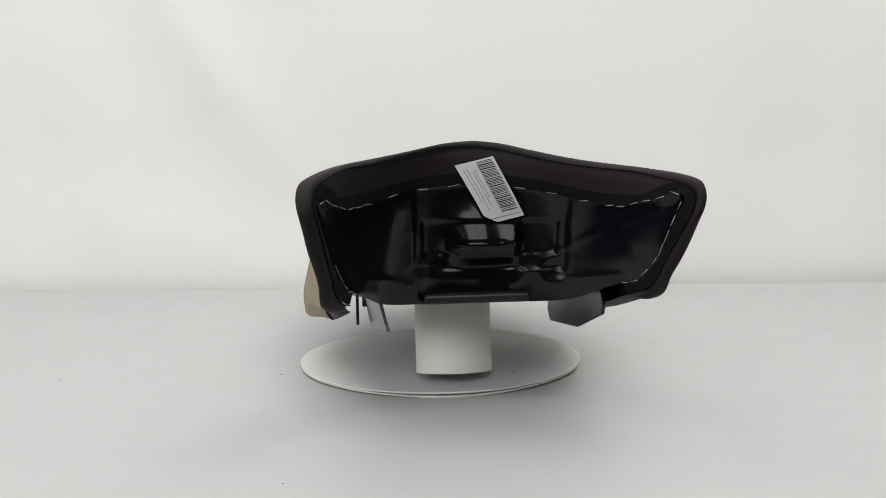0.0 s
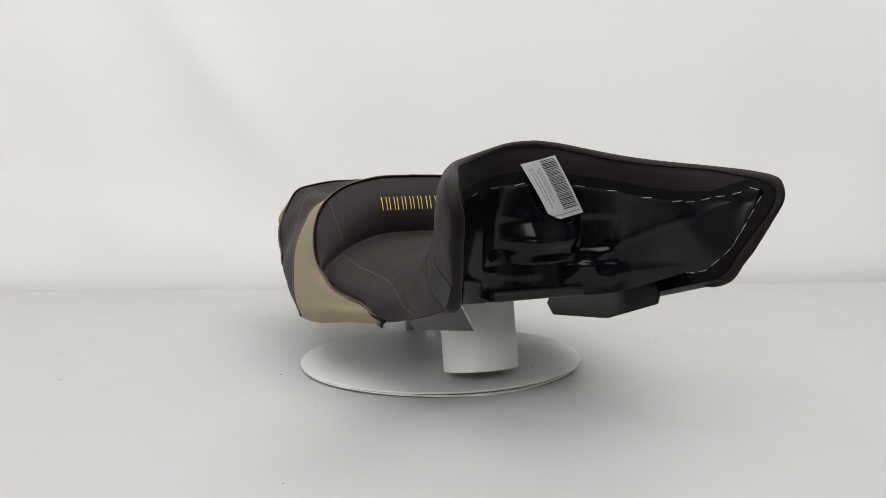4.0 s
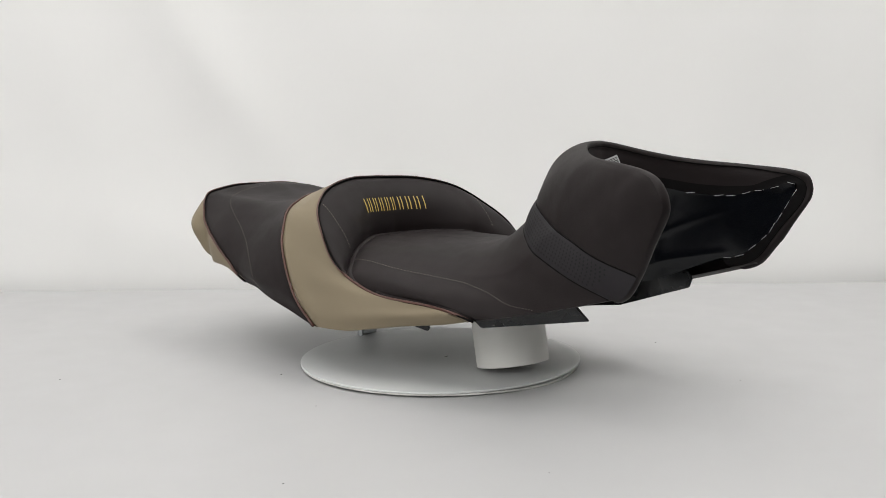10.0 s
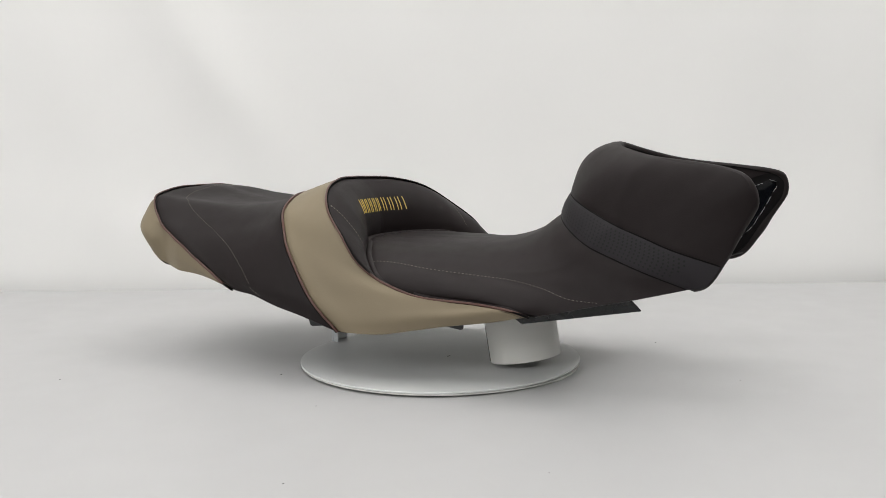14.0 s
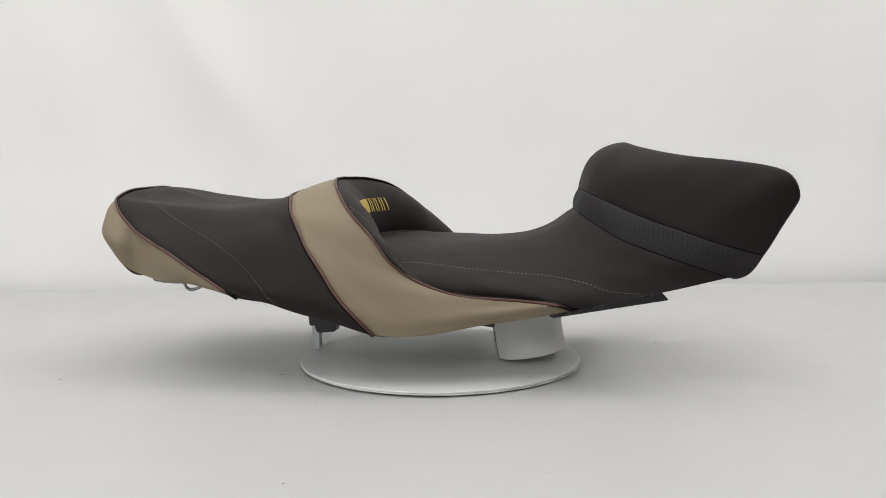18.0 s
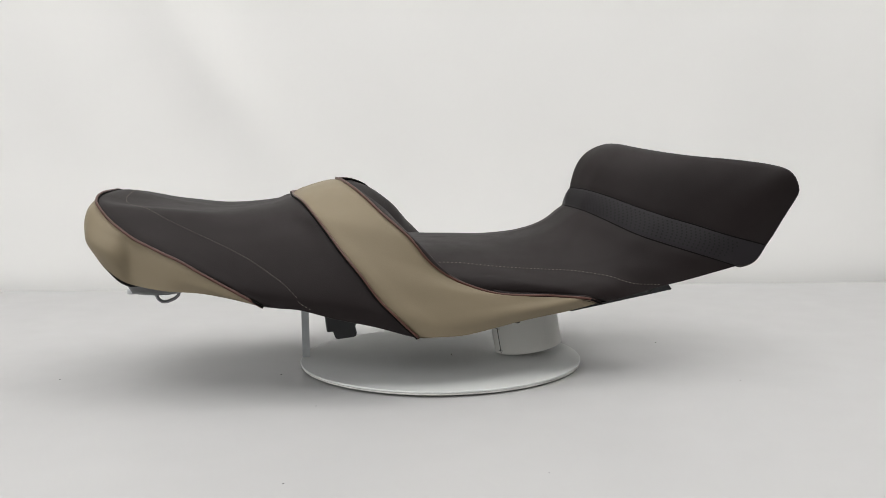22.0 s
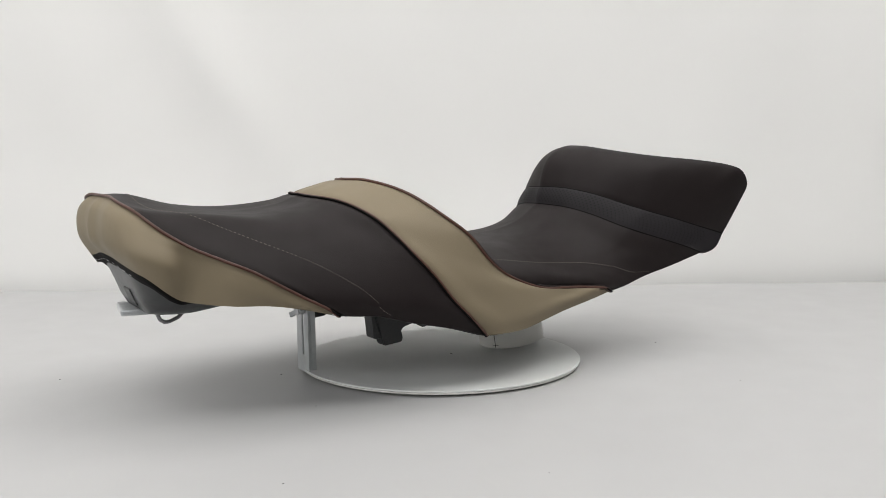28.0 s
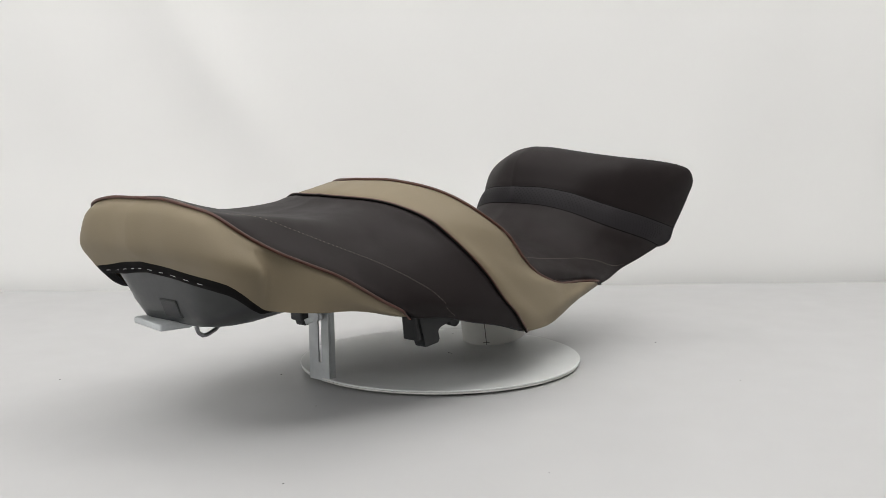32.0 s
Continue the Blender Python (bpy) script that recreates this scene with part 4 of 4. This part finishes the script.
    # lock loop and flat tongue under the tail
    loop = [(-.0085, .3180, .092), (-.0085, .3172, .0800), (-.008, .3150, .0752), (-.0078, .3110, .0722), (-.0076, .3060, .0722), (-.0075, .2975, .0755), (-.0075, .2935, .0790), (-.0075, .2920, .092)]
    loop = np.vstack([np.linspace(a, b, 6, endpoint=False) for a, b in zip(np.array(loop)[:-1], np.array(loop)[1:])])
    cord("lock_loop", on_seat(loop), 0.0019, WIRE, parent, "bent grey steel lock loop", 10)
    part("tongue", box_bm(0, 0, 0, 0.060, 0.03, 0.0064, 0.0019, org @ pose(0.0235, 0.331, 0.0840, 0, 0, -8)), ALU, parent, "flat light grey tongue under the tail")


def build_label(parent):
    a, c, b = np.array((.0150, -.2148, .2265)), np.array((-.0176, -.2150, .2187)), np.array((.0420, -.2196, .1738))
    e1, e2 = b - a, c - a
    nrm = np.cross(e1, e2)
    nrm /= np.linalg.norm(nrm)
    if nrm[1] > 0:
        nrm = -nrm

    def at(u, v, h=0.0):
        bend = 0.0012 * math.sin(3.1 * u) + 0.0008 * math.sin(5 * v + 1)
        return a + e1 * u + e2 * v + nrm * (h + bend + 0.001)
    n, w = 16, 10
    verts, faces = [], []
    for h in (0, -0.0003):
        for i in range(n + 1):
            for j in range(w + 1):
                u, v = i / n, j / w
                if v > 0.75 and u > 0.8:
                    u -= (v - 0.75) * (u - 0.8) * 3.0
                verts.append(at(u, v, h))
    size = (n + 1) * (w + 1)
    for k, flip in ((0, 1), (size, -1)):
        for i in range(n):
            for j in range(w):
                p = k + i * (w + 1) + j
                faces.append((p, p + 1, p + w + 2, p + w + 1)[::flip])
    lab = mesh_object("paper_label", on_seat(verts), faces, PAPER, parent, "white paper barcode label on the nose")

    def bars(name, spans, label, mat=INK):
        vs, fs = [], []
        for u0, u1, v0, v1 in spans:
            k = len(vs)
            steps = 6
            for i in range(steps + 1):
                u = u0 + (u1 - u0) * i / steps
                vs += [at(u, v0, 0.0002), at(u, (v0 + v1) / 2, 0.0002), at(u, v1, 0.0002)]
            for i in range(steps):
                p = k + i * 3
                fs += [(p, p + 1, p + 4, p + 3), (p + 1, p + 2, p + 5, p + 4)]
        ob = mesh_object(name, on_seat(vs), fs, mat, lab, label)
        tagged(ob, kind="stuff")
    rnd = random.Random(4)
    spans, u = [], 0.03
    while u < 0.86:
        t = rnd.choice((0.009, 0.012, 0.012, 0.019))
        spans.append((u, u + t, 0.07, 0.50))
        u += t + rnd.choice((0.009, 0.011, 0.016))
    bars("barcode", spans, "black barcode stripes")
    spans = []
    for v, u0, u1 in ((0.60, 0.13, 0.60), (0.665, 0.16, 0.74), (0.77, 0.10, 0.80), (0.85, 0.10, 0.66)):
        u = u0
        while u < u1:
            t = rnd.uniform(0.03, 0.07)
            spans.append((u, min(u + t, u1), v, v + 0.026))
            u += t + 0.014
    bars("print_lines", spans, "small grey lines of print", GREY_INK)
    bars("web_line", [(0.930, 0.942, 0.08 + 0.09 * i, 0.15 + 0.09 * i) for i in range(9)], "small printed line")


def build_embroidery(parent):
    """Gold thread shapes across the step: slanting plain bars, one group a sign."""
    glyphs = [[(.04, .04), (.80, .80)]] * 9
    x0, pitch = -.0548, .01085
    for i, g in enumerate(glyphs):
        verts, faces = [], []
        tall = 1.0
        for xt, xb in g:
            w = 0.0013
            for k in range(7):
                f = k / 6
                x = x0 + i * pitch + 0.0085 * (xt * (1 - f) + xb * f)
                z = 0.1805 - 0.0155 * f * tall
                row = []
                for dx in (0, w / 2, w):
                    p = (x + dx, 0.080 + 0.0, z)
                    rows, nm = SHEETS["lumbar_step"]
                    d = np.hypot(rows[..., 0] - p[0], (rows[..., 2] - p[2]))
                    j = np.unravel_index(d.argmin(), d.shape)
                    n = nm[j]
                    y = rows[j][1] + ((rows[j][0] - p[0]) * n[0] + (rows[j][2] - p[2]) * n[2]) / n[1]
                    lift = 0.0009 if dx == w / 2 else 0.0002
                    row.append(np.array((p[0], y, p[2])) + n * lift)
                base = len(verts)
                verts += row
                if k:
                    faces += [(base - 3, base - 2, base + 1, base), (base - 2, base - 1, base + 2, base + 1)]
        mesh_object("embroidered_shape", on_seat(verts), faces, GOLD, parent, "raised gold thread embroidery")


def build_perforations(parent):
    verts, faces = [], []
    for side in (-1, 1):
        for i in range(46):
            for k in range(7):
                u = 0.02 + i * 0.0205 + (0.01025 if k % 2 else 0)
                v = 0.17 + k * 0.11
                if u > 0.90:
                    continue
                p, n = sheet_at("perforated_band", side * u, v)
                x = np.cross(n, (0, 0, 1))
                x /= np.linalg.norm(x)
                y = np.cross(n, x)
                b = len(verts)
                for a in range(6):
                    verts.append(p + n * 0.00025 + 0.00105 * (math.cos(a * math.pi / 3) * x + math.sin(a * math.pi / 3) * y))
                faces.append(tuple(range(b, b + 6)))
    # no holes are cut: near-black discs on the band carry their inner shade
    ob = mesh_object("hole_pattern", on_seat(verts), faces, HOLE, parent, "rows of small dark discs drawn as shaded punched holes")
    tagged(ob, kind="stuff")


def build_seat():
    seat = new("motorcycle_seat")
    tagged(seat, "brown and beige two-level motorcycle seat with gold embroidery", "motorcycle seat")
    cover("nose_panel", nose_sheet, BROWN, seat, "plain dark brown leatherette nose panel", 34, (False, True), 0.0007, 0.003)
    cover("lip_hem", ["staple", "lip_mid"], HEM_BLACK, seat, "black stapled hem of the nose lip", 6, (False, False))
    cover("nose_lip", ["lip_mid", "lip_seam"], BROWN, seat, "dark brown folded lip of the nose", 8, (False, True))
    cover("nose_rim", rim_sheet, BROWN, seat, "rounded dark brown nose rim", 14, (True, False), 0.0008, 0.003)
    cover("perforated_band", ["band_top", "band_mid", "band_low"], BAND, seat, "dark perforated leatherette band", 8, (True, True), 0.0006, 0.0025)
    cover("rider_pan", ["band_low", "pan_e", "pan_d", "pan_c", "pan_b", "pan_a", "crease"], BROWN, seat, "dark brown leatherette rider seat", 8, (True, True), (0.0007, 0.002), 0.006)
    cover("lumbar_step", step_sheet, BROWN, seat, "dark brown embroidered lumbar step", 30, (True, True), 0.0016, 0.006)
    cover("beige_band", flank_sheet, BEIGE, seat, "beige leatherette band and flank", 36)
    cover("passenger_pan", ["band_rear", "pil_a", "pil_b", "pil_c", "pil_d", "tail_seam"], BROWN, seat, "dark brown leatherette passenger seat", 8)
    cover("tail_panel", ["tail_seam", "tail_a", "tail_b", "tail_edge"], BEIGE, seat, "beige leatherette tail panel", 8, (True, False))
    for key in ("step_top", "band_rear", "tail_seam"):
        cord("piping", on_seat(seam_line(key, -0.0004)), 0.0014, PIPING, seat, "russet piping cord", 8)
    for key, along in (("step_top", -0.0013), ("band_rear", 0.0013), ("tail_seam", -0.0012)):
        cord("seam", on_seat(seam_line(key, -0.0009) + np.array((0, along, 0))), 0.0012, SEAM, seat, "dark sewn line beside the piping", 6)
    cord("seam", on_seat(seam_line("lip_seam", -0.0006)), 0.0005, SEAM, seat, "dark sewn seam", 6)
    rows, nm = SHEETS["perforated_band"]
    for k in (0, -1):
        cord("seam", on_seat(rows[k] - nm[k] * 0.0004), 0.0008, SEAM, seat, "dark sewn seam", 6)
    line = seam_line("crease", -0.0030)
    cord("crease_welt", on_seat(line[line[:, 2] > 0.091] * (0.98, 1, 1)), 0.0040, BROWN, seat, "dark brown padding in the crease", 8)
    for line in np.split((seam_line("crease") + seam_line("step_top")) / 2, [NU - 1]):
        line = line[line[:, 2] < 0.092] * (0.986, 1, 1)
        cord("crease_end", on_seat(line + np.array((0, 0, 0.0006))), 0.0024, BROWN, seat, "", 6)
    build_hem(seat)
    build_base(seat)
    build_label(seat)
    build_embroidery(seat)
    build_perforations(seat)
    stitches("pan_stitching", "rider_pan", [(.1159, .0230, .1216), (.1162, -.0042, .1188), (.1169, -.0348, .1134), (.1154, -.0657, .1097), (.1144, -.0972, .1083), (.1139, -.1291, .1067), (.1197, -.1612, .1022), (.1251, -.1929, .0929), (.1150, -.2251, .0873)], seat, THREAD, label="row of grey thread stitches")
    for side, line in ((-1, [(.1155, .0722, .1813), (.1152, .0600, .1742), (.1142, .0493, .1620), (.1121, .0409, .1461), (.1117, .0367, .1264)]),
                       (1, [(.1153, .0809, .1766), (.1125, .0693, .1681), (.1113, .0591, .1575), (.1121, .0515, .1456), (.1134, .0468, .1322)])):
        stitches("step_stitching", "lumbar_step", line, seat, THREAD, label="row of grey thread stitches", sides=(side,))
    stitches("passenger_stitching", "passenger_pan", [(.0010, .3370, .1925), (.0178, .3372, .1926), (.0420, .3354, .1908), (.0658, .3237, .1810), (.0786, .3037, .1715), (.0938, .2782, .1633), (.1076, .2560, .1567), (.1208, .2299, .1459), (.1307, .2080, .1343), (.1396, .1837, .1178), (.1442, .1632, .1015), (.1517, .1410, .0814)], seat, THREAD, label="row of grey thread stitches")
    # bright staples along the lip
    full = both_sides(HALF[1]["staple"][None], HALF[-1]["staple"][None])[0]
    d = np.r_[0, np.cumsum(np.linalg.norm(np.diff(full, axis=0), axis=1))]
    rnd = random.Random(2)
    s = 0.004
    while s < d[-1] - 0.004:
        t = rnd.uniform(0.0085, 0.0105)
        p = [np.array([np.interp(v, d, full[:, j]) for j in range(3)]) + (0, -0.0012, rnd.uniform(-0.0012, 0.0012)) for v in (s, s + t)]
        p = [q * (1 if abs(q[0]) < 0.1 else 0.983, 1, 1) for q in p]
        if p[0][0] < -0.125 and p[0][2] < 0.19:
            s += 0.013
            continue
        cord("staple", on_seat(p), 0.00024, STEEL_STAPLE, seat, "", 5)
        corner = np.interp(s, d, np.abs(full[:, 0]))
        upper = np.interp(s, d, full[:, 2]) > 0.1865
        s += rnd.uniform(0.024, 0.034) if upper and corner < 0.120 else rnd.uniform(0.0125, 0.0165)
    return seat


SEAT = build_seat()
TURNTABLE = build_turntable()
TUBE = build_tube()
BRACKET = build_bracket()


def motions():
    for thing in (TURNTABLE, TUBE, BRACKET, SEAT):
        walk(thing, [(t, pose(0, 0, 0, 0, 0, a)) for t, a in TURN])


motions()
